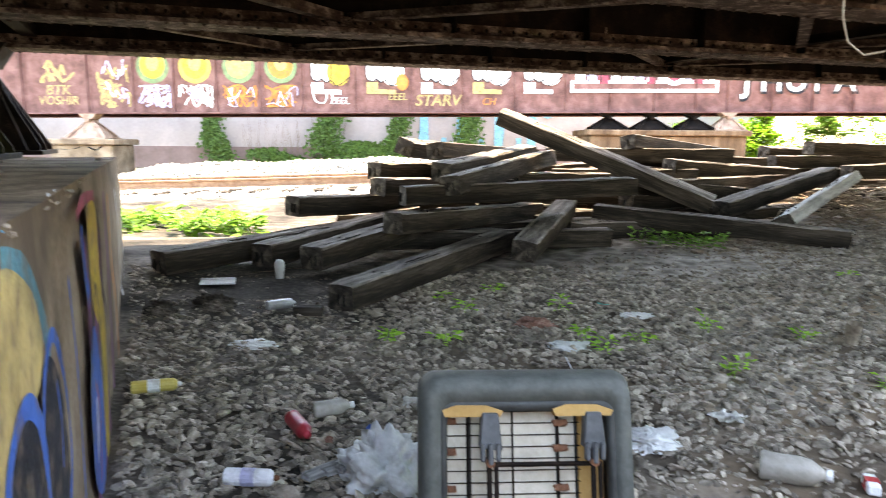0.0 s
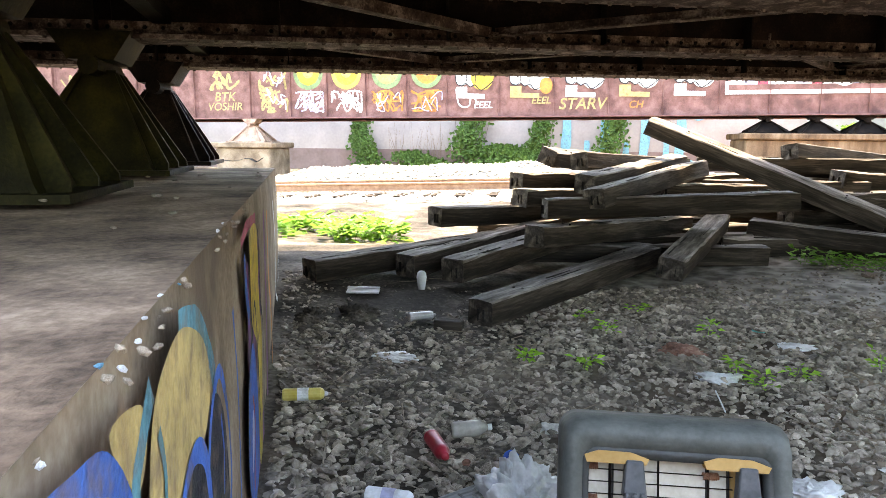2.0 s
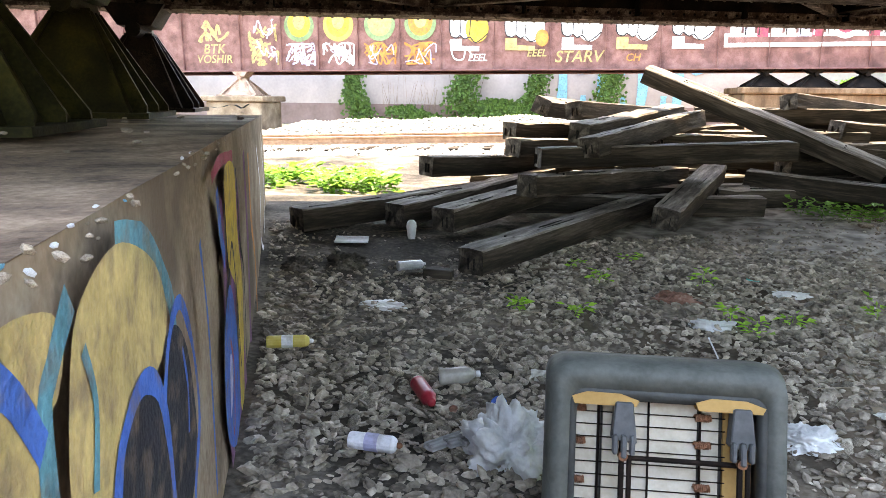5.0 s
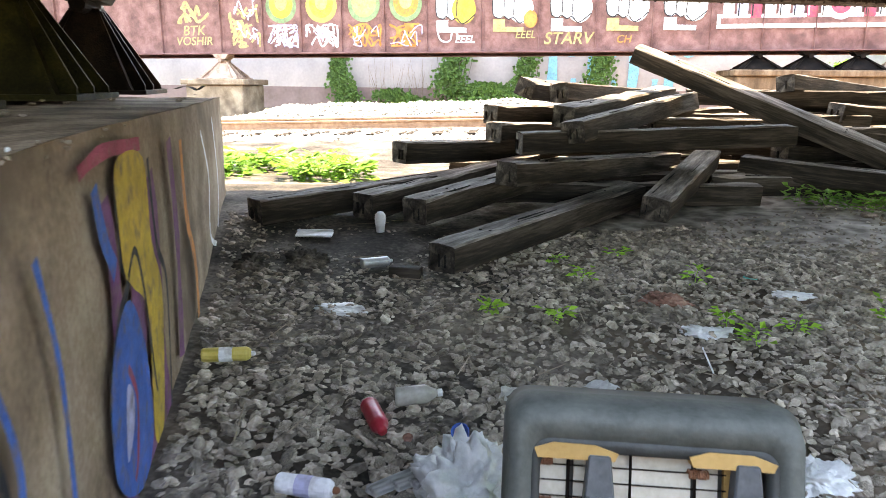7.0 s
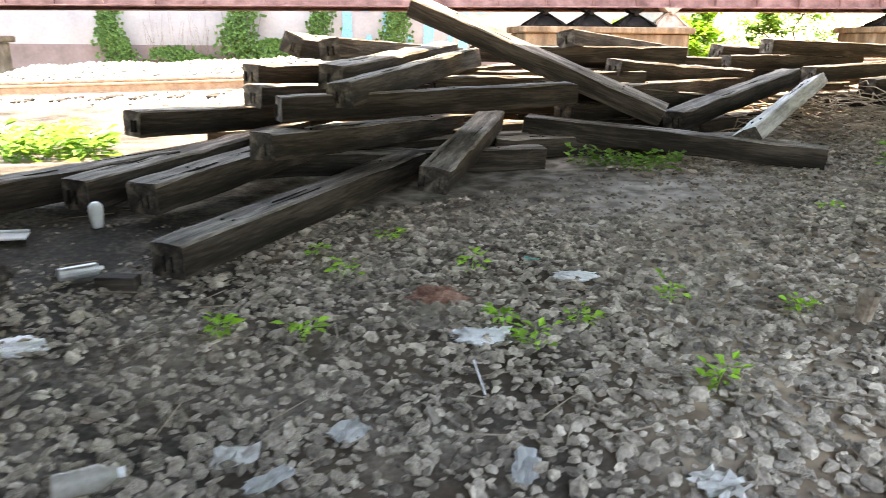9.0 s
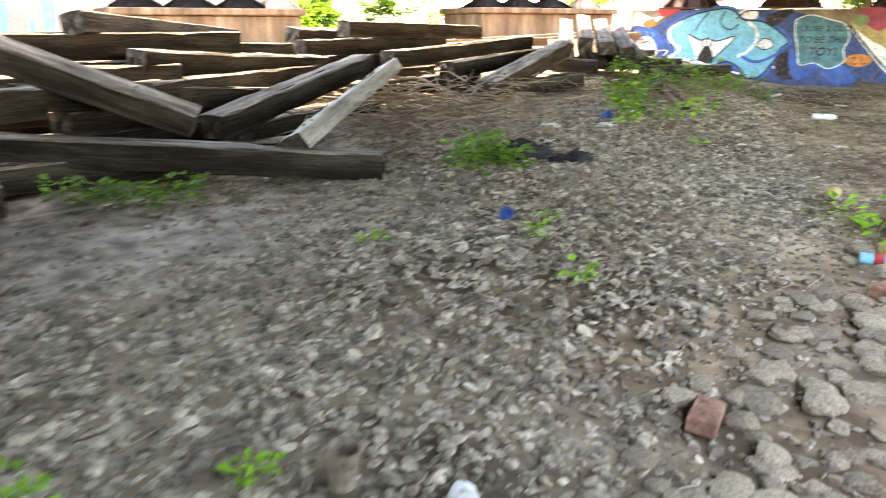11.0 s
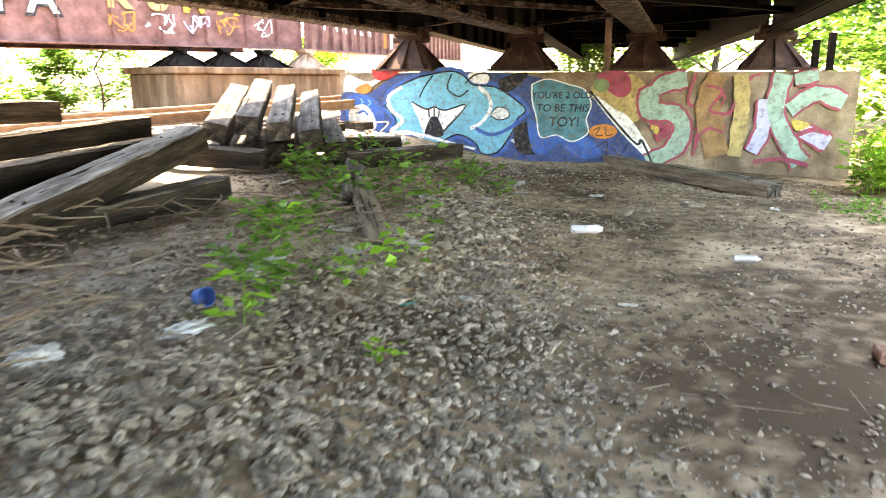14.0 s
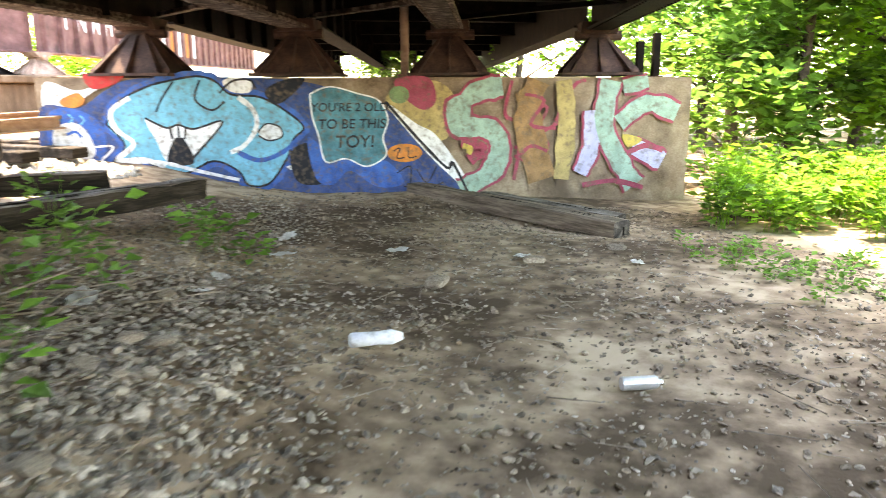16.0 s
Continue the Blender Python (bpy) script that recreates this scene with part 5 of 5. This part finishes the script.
def rock_mesh(seed, flat=.7, sub=2):
    bm = bmesh.new()
    bmesh.ops.create_icosphere(bm, subdivisions=sub, radius=1)
    r = random.Random(seed)
    cuts = [Vector((r.gauss(0, 1), r.gauss(0, 1), r.gauss(0, 1))).normalized() for _ in range(8)]
    lim = [r.uniform(.5, .85) for _ in cuts]
    for v in bm.verts:
        for c, l in zip(cuts, lim):
            d = v.co.dot(c)
            if d > l:
                v.co -= c * (d - l)
        v.co.z *= flat
    me = bpy.data.meshes.new("rock")
    bm.to_mesh(me)
    bm.free()
    return me


slabs = [rock_mesh(s, .4) for s in range(5)]
for me in slabs:
    me.materials.append(SLAB)
for k in range(270):
    x = rr.uniform(2.9, 6.2)
    y = .37 * x + 2.35 + rr.gauss(0, .28)
    if y > .37 * x + 2.8:
        continue
    ob = new("rubble_stone", slabs[k % 5])
    s = rr.choice((.025, .03, .04, .05, .06, .075, .1))
    ob.matrix_basis = on(x, y, s * .12, rr.uniform(-10, 10), rr.uniform(-10, 10), rr.uniform(0, 360)) @ Matrix.Scale(s, 4)
    tagged(ob, "tan broken concrete slab in rubble", "rubble", "rubble heap")
for x, y, s in ((12.45, 8.52, .13), (13.4, 8.1, .1), (14.2, 7.6, .09), (7.3, 9.0, .1), (8.2, 9.4, .12), (10.3, 10.3, .14), (8.7, 8.2, .08), (2.5, 7.0, .08), (2.9, 7.1, .06), (11.5, 10.0, .12)):
    ob = new("loose_rock", slabs[rr.randrange(5)])
    ob.matrix_basis = on(x, y, s * .2, 0, 0, rr.uniform(0, 360)) @ Matrix.Scale(s, 4)
    tagged(ob, "pale loose rock on the ground", "rock", "loose rocks")
for x, y, rz in ((3.72, 4.05, 30), (5.5, 4.4, 5), (9.45, 5.56, 20)):
    t = thing("brick", on(x, y, .03, 5, 4, rz), "broken red brick lying on dirt", "brick")
    part("brick_body", boxes((-.1, -.05, -.03, .1, .05, .03), bevel=.006), BRICK, t)


# ---- plants ----
def leaf(vs, fs, p, d, up, L, W):
    o = len(vs)
    s = d.cross(up).normalized() * W
    n = s.cross(d).normalized() * W * .35
    vs += [p, p + d * L * .45 + s + n, p + d * L * .55 - n * .3, p + d * L * .45 - s + n, p + d * L]
    fs += [(o, o + 1, o + 2), (o, o + 2, o + 3), (o + 1, o + 4, o + 2), (o + 2, o + 4, o + 3)]


def weed(x, y, h, n, material, seed, label="small bright green weed in gravel", L=.05, spread=.5, name="weed", group="weeds"):
    r = random.Random(seed)
    t = thing(name, on(x, y), label, "weed", group)
    st = bmesh.new()
    vs, fs = [], []
    stems = max(1, n // 14)
    for k in range(stems):
        a = r.uniform(0, 6.28)
        lean = Vector((math.cos(a), math.sin(a), 0)) * r.uniform(.1, spread) * h
        base = Vector((r.gauss(0, .02), r.gauss(0, .02), -.01)) * (1 + h)
        pts = [base + lean * (i / 4) ** 1.6 + Vector((0, 0, h * r.uniform(.8, 1.05) * i / 4)) for i in range(5)]
        for p, q in zip(pts, pts[1:]):
            rod(st, p, q, .004 * (h + .4), .003 * (h + .3), 5)
        for i in range(n // stems):
            f = r.uniform(.2, 1)
            p = pts[min(int(f * 4), 3)].lerp(pts[min(int(f * 4) + 1, 4)], f * 4 % 1)
            b = r.uniform(0, 6.28)
            d = Vector((math.cos(b), math.sin(b), r.uniform(-.35, .5))).normalized()
            l = L * r.uniform(.6, 1.4)
            off = d * l * r.uniform(.2, 1.4)
            leaf(vs, fs, p + off, d, Vector((r.gauss(0, .3), r.gauss(0, .3), 1)), l, l * r.uniform(.25, .42))
    tagged(part("stem", st, LEAF_BRIGHT if material is LEAF_BRIGHT else LEAF, t), kind="stuff")
    part("leaves", mesh_of("leaves", vs, fs), material, t)
    return t


for k, (x, y, h) in enumerate(((.81, 5.0, .16), (1.69, 4.6, .14), (.14, 4.95, .1), (-.01, 5.35, .08), (.39, 5.66, .07), (-.01, 4.3, .1), (.81, 4.26, .15), (.94, 4.1, .09), (-.37, 4.33, .08), (2.29, 4.4, .08), (4.15, 5.55, .22), (1.2, 4.4, .07), (2.35, 3.6, .1), (1.55, 3.7, .12), (4.0, 5.0, .1), (7.5, 7.3, .1), (3.4, 6.0, .05))):
    weed(x, y, h, 26, LEAF_BRIGHT, 100 + k, L=.045)
for k, (x, y) in enumerate(((2.42, 7.25), (2.6, 7.3), (2.25, 7.35), (2.8, 7.35), (2.1, 7.5))):
    weed(x, y, .16, 50, LEAF, 150 + k, "dark green leafy weed under the ties", .07)
for k, (x, y, h) in enumerate(((4.72, 6.85, .26), (4.85, 7.0, .24), (4.95, 6.85, .2), (4.65, 7.0, .2))):
    weed(x, y, h, 80, LEAF, 160 + k, "green leafy clump on the gravel", .07)
for k, (x, y, h) in enumerate(((6.49, 4.75, .32), (6.4, 4.95, .2), (6.75, 4.7, .34), (6.47, 5.28, .12), (6.88, 4.6, .36), (6.3, 4.7, .15))):
    weed(x, y, h, 70 if h > .3 else 16, LEAF_BRIGHT if k % 2 else LEAF, 170 + k, "tall leafy weed beside the path", .09)
for k, (x, y) in enumerate(((7.13, 7.81), (7.44, 8.1), (7.5, 8.27), (7.35, 8.0), (8.2, 8.94), (8.05, 8.85), (8.35, 9.05), (7.9, 8.17), (8.08, 8.13), (8.3, 9.2), (8.1, 9.1), (9.3, 8.75), (8.75, 8.2), (7.6, 8.6), (8.45, 8.85))):
    weed(x, y, rr.uniform(.15, .33), 22, LEAF_BRIGHT if k % 4 == 0 else LEAF, 180 + k, "leafy green weed on the bank", .095, .8)
for k, (x, y, d) in enumerate(((10.0, 10.8, .3), (9.5, 10.7, .3), (10.6, 10.75, .3), (11.1, 10.7, .35), (11.9, 10.5, .3), (12.0, 10.4, .25), (9.7, 9.9, .3), (10.3, 9.9, .35), (10.9, 10.1, .3), (9.9, 9.2, .35))):
    for q in range(2):
        weed(x + rr.gauss(0, d), y + rr.gauss(0, d), rr.uniform(.15, .4), 30, LEAF, 220 + 3 * k + q, "leafy green weed patch on the bank", .1, .8)
for k in range(16):
    weed(rr.uniform(-3.9, -2.2), rr.uniform(7.3, 9.2), .2, 70, LEAF, 300 + k, "sunlit bright green grass tuft beside the pier", .12, .6)
for k in range(80):
    weed(rr.gauss(18.9, 1.1), rr.gauss(5.2, 1.3), rr.uniform(.3, .8), 80, LEAF if k % 2 else LEAF_BRIGHT, 330 + k, "tall green undergrowth at the pier's end", .11)


for k in range(46):
    a = k / 45
    weed(15.6 + 2.6 * rr.random(), 5.0 + 1.9 * rr.random(), rr.uniform(.35, .95), 70, LEAF_BRIGHT if k % 3 else LEAF, 420 + k, "tall green undergrowth at the pier's end", .12)
for k in range(26):
    a = rr.random()
    weed(13.0 + 1.8 * a + rr.gauss(0, .3), 5.5 + 1.2 * a + rr.gauss(0, .25), rr.uniform(.06, .22), 24, LEAF, 470 + k, "small green weed on trodden soil", .06)


def tree(x, y, h, r0, leaves, seed, label, L=.14, crown_lo=.35, spread=.33):
    r = random.Random(seed)
    t = thing("tree", on(x, y), label, "tree", "trees")
    bm = bmesh.new()
    trunk = [Vector((r.gauss(0, .05) * i, r.gauss(0, .05) * i, h * i / 7)) for i in range(8)]
    for i, (p, q) in enumerate(zip(trunk, trunk[1:])):
        rod(bm, p, q, r0 * (1 - i / 8.5), r0 * (1 - (i + 1) / 8.5), 9)
    tips = []
    for k in range(26):
        f = r.uniform(crown_lo, 1)
        p = trunk[min(int(f * 7), 7)]
        a = r.uniform(0, 6.28)
        d = Vector((math.cos(a), math.sin(a), r.uniform(-.1, .7))) * h * spread * r.uniform(.5, 1.1) * (1.25 - f * .6)
        rod(bm, p, p + d * .5, r0 * .3, r0 * .18, 6)
        rod(bm, p + d * .5, p + d + Vector((0, 0, -.1)), r0 * .18, r0 * .06, 6)
        tips += [(p + d * g, .12 * h * (.5 + g * .5)) for g in (.5, .75, 1.0)]
    part("trunk", bm, BARK, t)
    vs, fs = [], []
    for k in range(leaves):
        c, s = r.choice(tips)
        p = c + Vector((r.gauss(0, s * .5), r.gauss(0, s * .5), r.gauss(0, s * .38)))
        a = r.uniform(0, 6.28)
        l = L * r.uniform(.6, 1.4)
        leaf(vs, fs, p, Vector((math.cos(a), math.sin(a), r.uniform(-.6, .3))).normalized(), Vector((r.gauss(0, .4), r.gauss(0, .4), 1)), l, l * .38)
    part("crown", mesh_of("crown", vs, fs), LEAF_BRIGHT if seed % 2 else LEAF, t)
    return t


for k, (x, y, h) in enumerate(((20.5, 6.3, 5.0), (22.5, 4.5, 7.0), (24.5, 7.4, 7.5), (21.3, 3.0, 6.0), (26.5, 5.0, 9.0), (25.0, 1.5, 9.0), (29, 8.5, 9.0), (30, 3, 11), (20.0, 1.0, 6.5), (33, 12.5, 9), (36, 7, 12), (27, -2, 10), (38, 17, 10), (23.0, -3.5, 9.0), (34, 20, 7), (39, 24, 8), (44, 21, 8), (46, 29, 9))):
    tree(x, y, h, .05 + .012 * h, 5200, 500 + k, "leafy green tree standing in sunlight", .17 + .008 * h, .12)
# two trees added so that their crowns shade the ground by the pier
for k, (x, y, h) in enumerate(((19.3, 3.9, 6.2), (17.2, 2.6, 6.0))):
    tree(x, y, h, .11, 7000, 560 + k, "leafy green tree added to shade the pier's end", .17, .45, .4)
for k, (x, y, h) in enumerate(((17, 30.3, 4), (13, 29.4, 2.6), (15.2, 29.6, 2.4), (11.8, 28.8, 2.2), (26, 31, 5), (31, 33, 6), (9.6, 29.5, 2.0), (24.2, 27.6, 3))):
    tree(x, y, h, .05, 2600, 530 + k, "green shrub beyond the second bridge", .16, .1, .42)


# ivy and brush along the back wall
def ivy(x, w, h, n, seed, label="green ivy climbing the pale wall", depth=.25):
    r = random.Random(seed)
    t = thing("ivy", on(x, 31.0), label, "ivy", "wall ivy")
    vs, fs = [], []
    for k in range(n):
        v = r.random() ** .8
        u = r.gauss(0, .3) * w * (1.25 - .7 * v) + .25 * w * math.sin(v * 5 + seed)
        a = r.uniform(0, 6.28)
        leaf(vs, fs, Vector((u, -r.uniform(.03, depth) * (1.3 - v), v * h * (1 - .5 * min(1, abs(u) / w) ** 2))), Vector((math.cos(a), -.4, math.sin(a))).normalized(), Vector((0, -1, .3)), .16, .07)
    bm = bmesh.new()
    for k in range(7):
        rod(bm, (r.gauss(0, w * .2), -.03, 0), (r.gauss(0, w * .3), -.03, h * .9), .015, .006, 5)
    part("vine_stem", bm, BARK, t)
    part("leaves", mesh_of("leaves", vs, fs), LEAF_DARK, t)


ivy(-9.6, .9, 2.5, 1200, 1)
ivy(-4.7, 1.3, 3.0, 1200, 2)
ivy(-1.9, .9, 3.0, 1000, 3)
ivy(.9, 1.0, 3.0, 800, 4)
ivy(-3.4, 2.6, 1.1, 1800, 5, "low green brush at the wall foot", .9)
ivy(-7.2, 2.0, .8, 900, 6, "thin brush at the wall foot", .7)
brush = bmesh.new()
for k in range(60):
    x = rr.uniform(-8.5, -5.4)
    rod(brush, (x, 31.0, .2), (x + rr.gauss(0, .4), 30.9, rr.uniform(1, 2.4)), .012, .004, 4)
tagged(part("bare_vines", brush, TWIG), "bare grey vines on the pale wall", "vines", kind="stuff")

# pale ballast heap beyond the track and bed round the rails
def heap(name, x0, x1, y0, y1, hgt, n, seed, label):
    r = np.random.RandomState(seed)
    vs, fs = [], []
    base = np.array([(1, 0, 0), (-1, 0, 0), (0, 1, 0), (0, -1, 0), (0, 0, .8), (0, 0, -.8)])
    tri = [(0, 2, 4), (2, 1, 4), (1, 3, 4), (3, 0, 4), (2, 0, 5), (1, 2, 5), (3, 1, 5), (0, 3, 5)]
    for k in range(n):
        x, y = r.uniform(x0, x1), r.uniform(y0, y1)
        e = max(0, 1 - ((2 * (y - y0) / (y1 - y0)) - 1) ** 2) * min(1, (x - x0) / 3, (x1 - x) / 3)
        z = ground_z(x, y) + hgt * e * (1 + .2 * noise.noise((x, y, 0)))
        s = r.uniform(.03, .075)
        q = base * s * r.uniform(.6, 1.3, (6, 3)) + (x, y, z)
        o = len(vs)
        vs += q.tolist()
        fs += [(a + o, b + o, c + o) for a, b, c in tri]
    tagged(new(name, mesh_of(name, vs, fs, BALLAST)), label, "ballast", kind="stuff")


_hv, _hf = [], []
for j in range(21):
    for i in range(61):
        x, y = -10 + 14 * i / 60, 17.2 + 3.4 * j / 20
        e = max(0, 1 - (j / 10 - 1) ** 2) * min(1, i / 13, (60 - i) / 13)
        _hv.append((x, y, ground_z(x, y) - .03 + .5 * e * (1 + .2 * noise.noise((x, y, 0)))))
        if i < 60 and j < 20:
            _hf.append((j * 61 + i, j * 61 + i + 1, j * 61 + i + 62, j * 61 + i + 61))
tagged(new("ballast_mound", mesh_of("ballast_mound", _hv, _hf, BALLAST, True)), "low mound of pale grey ballast beyond the track", "ballast", kind="structure")
heap("mound_stones", -10, 4, 17.2, 20.6, .5, 6000, 3, "loose pale ballast stones on the mound")
heap("track_ballast", -12, 14, 13.0, 17.0, .04, 15000, 5, "pale crushed stone ballast round the rails")

# ---- dry twigs and litter ----
tw = thing("brushwood_heap", pose(0, 0, 0), "tangle of dry grey twigs beside the ties", "twigs", kind="stuff")
bm = bmesh.new()
for k in range(420):
    x, y = rr.gauss(5.6, .75), rr.gauss(9.0, .5)
    z = ground_z(x, y) + abs(rr.gauss(0, .13))
    a, L = rr.uniform(0, 6.28), rr.uniform(.2, .7)
    p = Vector((x, y, z))
    q = p + Vector((math.cos(a), math.sin(a), rr.uniform(-.15, .4))) * L * .5
    e = q + Vector((math.cos(a + .5), math.sin(a + .5), rr.uniform(-.5, .1))) * L * .5
    rod(bm, p, q, .008, .006, 4)
    rod(bm, q, e, .006, .003, 4)
part("twigs", bm, TWIG, tw)
bm = bmesh.new()
for k in range(900):
    x, y = rr.uniform(-1.5, 15), rr.uniform(2.5, 11)
    if y > 4 + .75 * max(x, 3) or y < .3 * x:
        continue
    z = ground_z(x, y) + .012
    a, L = rr.uniform(0, 6.28), rr.uniform(.06, .3)
    rod(bm, (x, y, z), (x + math.cos(a) * L, y + math.sin(a) * L, z + rr.uniform(0, .03)), .004, .002, 4)
tagged(part("scattered_twigs", bm, TWIG), "thin dry twigs scattered on the ground", "twigs", kind="stuff")
vs, fs = [], []
for k in range(1700):
    x, y = rr.uniform(5, 15.5), rr.uniform(4, 11.5)
    s = rr.uniform(.012, .045)
    z = ground_z(x, y) + .015
    a = rr.uniform(0, 6.28)
    leaf(vs, fs, Vector((x, y, z)), Vector((math.cos(a), math.sin(a), rr.uniform(-.1, .2))).normalized(), Vector((0, 0, 1)), s * 1.6, s * .6)
tagged(new("dry_leaf_litter", mesh_of("dry_leaf_litter", vs, fs, SLAB)), "pale dry leaf and paper scraps on dirt", "litter", kind="stuff")
t = thing("bent_sheet", on(-3.1, 5.9, 0), "curled black rubber scrap on the pier top", "rubber scrap")
t.matrix_basis = pose(-3.05, 6.0, 1.29, 0, 0, 20)
bm = bmesh.new()
for i in range(9):
    for j in (0, 1):
        bm.verts.new((-.22 + .055 * i, -.12 + .24 * j, .02 + .05 * abs(math.sin(i * .9)) * (i / 8)))
bm.verts.ensure_lookup_table()
for i in range(8):
    bm.faces.new((bm.verts[2 * i], bm.verts[2 * i + 2], bm.verts[2 * i + 3], bm.verts[2 * i + 1]))
bmesh.ops.solidify(bm, geom=bm.faces[:], thickness=.012)
part("sheet", bm, CLOTH, t)
for k in range(60):
    u, w = rr.uniform(-7, -.3), rr.uniform(-1.6, -.05)
    p = PIER_A @ Vector((w, u, 1.285))
    ob = new("pier_chip", slabs[k % 5])
    s = rr.uniform(.008, .03)
    ob.matrix_basis = Matrix.Translation(p) @ pose(0, 0, 0, 0, 0, rr.uniform(0, 360)) @ Matrix.Scale(s, 4)
    tagged(ob, "small concrete chip on the pier top", "rubble", "pier chips")

# flaked paint and chipped concrete along the pier's edge
flake_sets = []
for c in (P_PALE, P_CYAN, SLAB):
    for q in range(3):
        me = rock_mesh(90 + q, .55, 1)
        me.materials.append(c)
        flake_sets.append(me)
for k in range(45):
    u = -3.8 - 3.2 * rr.random() ** .7
    ob = new("edge_flake", flake_sets[rr.choice((0, 1, 4, 6, 7, 8, 8, 7, 6))])
    s = rr.uniform(.003, .012)
    ob.matrix_basis = Matrix.Translation(PIER_A @ Vector((-.012 + rr.gauss(0, .01), u, 1.262 - abs(rr.gauss(0, .02))))) @ pose(0, 0, 0, rr.uniform(-40, 40), rr.uniform(-40, 40), rr.uniform(0, 360)) @ Matrix.Scale(s, 4)
    tagged(ob, "flake of painted concrete on the chipped pier edge", "rubble", "edge flakes")
for k in range(70):
    x, y = rr.gauss(9.0, .8), rr.gauss(9.2, .6)
    ob = new("loose_rock", slabs[rr.randrange(5)])
    s = rr.uniform(.02, .075)
    ob.matrix_basis = on(x, y, s * .2, rr.uniform(-15, 15), 0, rr.uniform(0, 360)) @ Matrix.Scale(s, 4)
    tagged(ob, "loose rock and debris among the weeds", "rock", "loose rocks")
bm = bmesh.new()
for k in range(150):
    x, y = rr.gauss(9.1, .7), rr.gauss(9.5, .45)
    z = ground_z(x, y) + abs(rr.gauss(0, .06))
    a, L = rr.uniform(0, 6.28), rr.uniform(.15, .6)
    rod(bm, (x, y, z), (x + math.cos(a) * L, y + math.sin(a) * L, z + rr.uniform(-.03, .12)), .006, .003, 4)
tagged(part("dead_stems", bm, TWIG), "dry brown stems among the weeds", "twigs", kind="stuff")


# ---- gravel ----
def dirt_patch(x, y):
    """How bare of stones the ground is: 0 gravel, 1 trodden dirt."""
    a = .8 * math.exp(-(((x - 2.2) / 1.7) ** 2 + ((y - 6.9) / .8) ** 2))
    b = math.exp(-(((x + 1.4) / .9) ** 2 + ((y - 5.4) / .7) ** 2))
    c = 1 / (1 + math.exp(-4.5 * (.62 * (x - 6.0) - .78 * (y - 5.6) - .55))) if x > 6 else 1 / (1 + math.exp(-4.5 * (.5 * (x - 4.2) - .86 * (y - 4.3))))
    d = 1 / (1 + math.exp(-3 * (y - 8.2 - .25 * (x - 5)))) * .7
    return min(1, max(a, b, c * .9, d) + .22 * noise.noise((x * .9, y * .9, 5)))


pebbles = [rock_mesh(60 + s, .75, 1) for s in range(8)]
shapes = []
for me in pebbles:
    me.materials.append(STONE_ONE)
    shapes.append((np.array([v.co[:] for v in me.vertices]), [tuple(p.vertices) for p in me.polygons]))
rs = random.Random(21)
near_n, V, Fc, off = 0, [], [], 0
gravel = thing("gravel", pose(0, 0, 0), "loose grey and brown crushed stone gravel", "gravel", kind="stuff")
for k in range(195000):
    x, y = rs.uniform(-2.6, 15.5), rs.uniform(.8, 12)
    if y > 6.2 + .5 * max(x, -1) or y < .55 * x - 1.6:
        continue
    if (x + 2.8) * .926 + (y - 6.3) * .378 < .05:
        continue
    d = dirt_patch(x, y)
    if rs.random() < min(.95, d * 1.08):
        continue
    s = rs.uniform(.013, .03) * (1.45 if rs.random() < .15 else 1) * (1 - .55 * d)
    z = ground_z(x, y) + s * rs.uniform(-.1, .5)
    m = pose(x, y, z, rs.uniform(-35, 35), rs.uniform(-35, 35), rs.uniform(0, 360)) @ Matrix.Diagonal((s * rs.uniform(.9, 1.7), s, s * rs.uniform(.4, .85), 1))
    i = rs.randrange(8)
    if near_n < 290 and -1 < x < 1.6 and 2.6 < y < 4.0 and s > .028:
        ob = new("stone", pebbles[i])
        ob.parent = gravel
        ob.matrix_basis = m
        near_n += 1
        continue
    A = np.array(m)
    pts = shapes[i][0] @ A[:3, :3].T + A[:3, 3]
    V.append(pts)
    Fc += [tuple(q + off for q in f) for f in shapes[i][1]]
    off += len(pts)
rest = part("small_stones", mesh_of("small_stones", np.vstack(V).tolist(), Fc), STONE, gravel)
tagged(rest, kind="stuff")

# grit, crumbs and small stones strewn over the trodden soil
V, Fc, off = [], [], 0
for k in range(60000):
    x, y = rs.uniform(2.5, 17), rs.uniform(2.5, 12.5)
    if y > 6.6 + .5 * x or y < .5 * x - 1.4 or noise.noise((x * .8, y * .8, 9)) < rs.uniform(-.55, .25):
        continue
    s = .006 + .022 * rs.random() ** 3
    m = pose(x, y, ground_z(x, y) + s * .25, rs.uniform(-30, 30), rs.uniform(-30, 30), rs.uniform(0, 360)) @ Matrix.Diagonal((s * rs.uniform(1, 1.9), s, s * rs.uniform(.4, .8), 1))
    i = rs.randrange(8)
    A = np.array(m)
    pts = shapes[i][0] @ A[:3, :3].T + A[:3, 3]
    V.append(pts)
    Fc += [tuple(q + off for q in f) for f in shapes[i][1]]
    off += len(pts)
tagged(new("path_grit", mesh_of("path_grit", np.vstack(V).tolist(), Fc, GRIT)), "small stones and crumbs strewn over trodden soil", "gravel", kind="stuff")
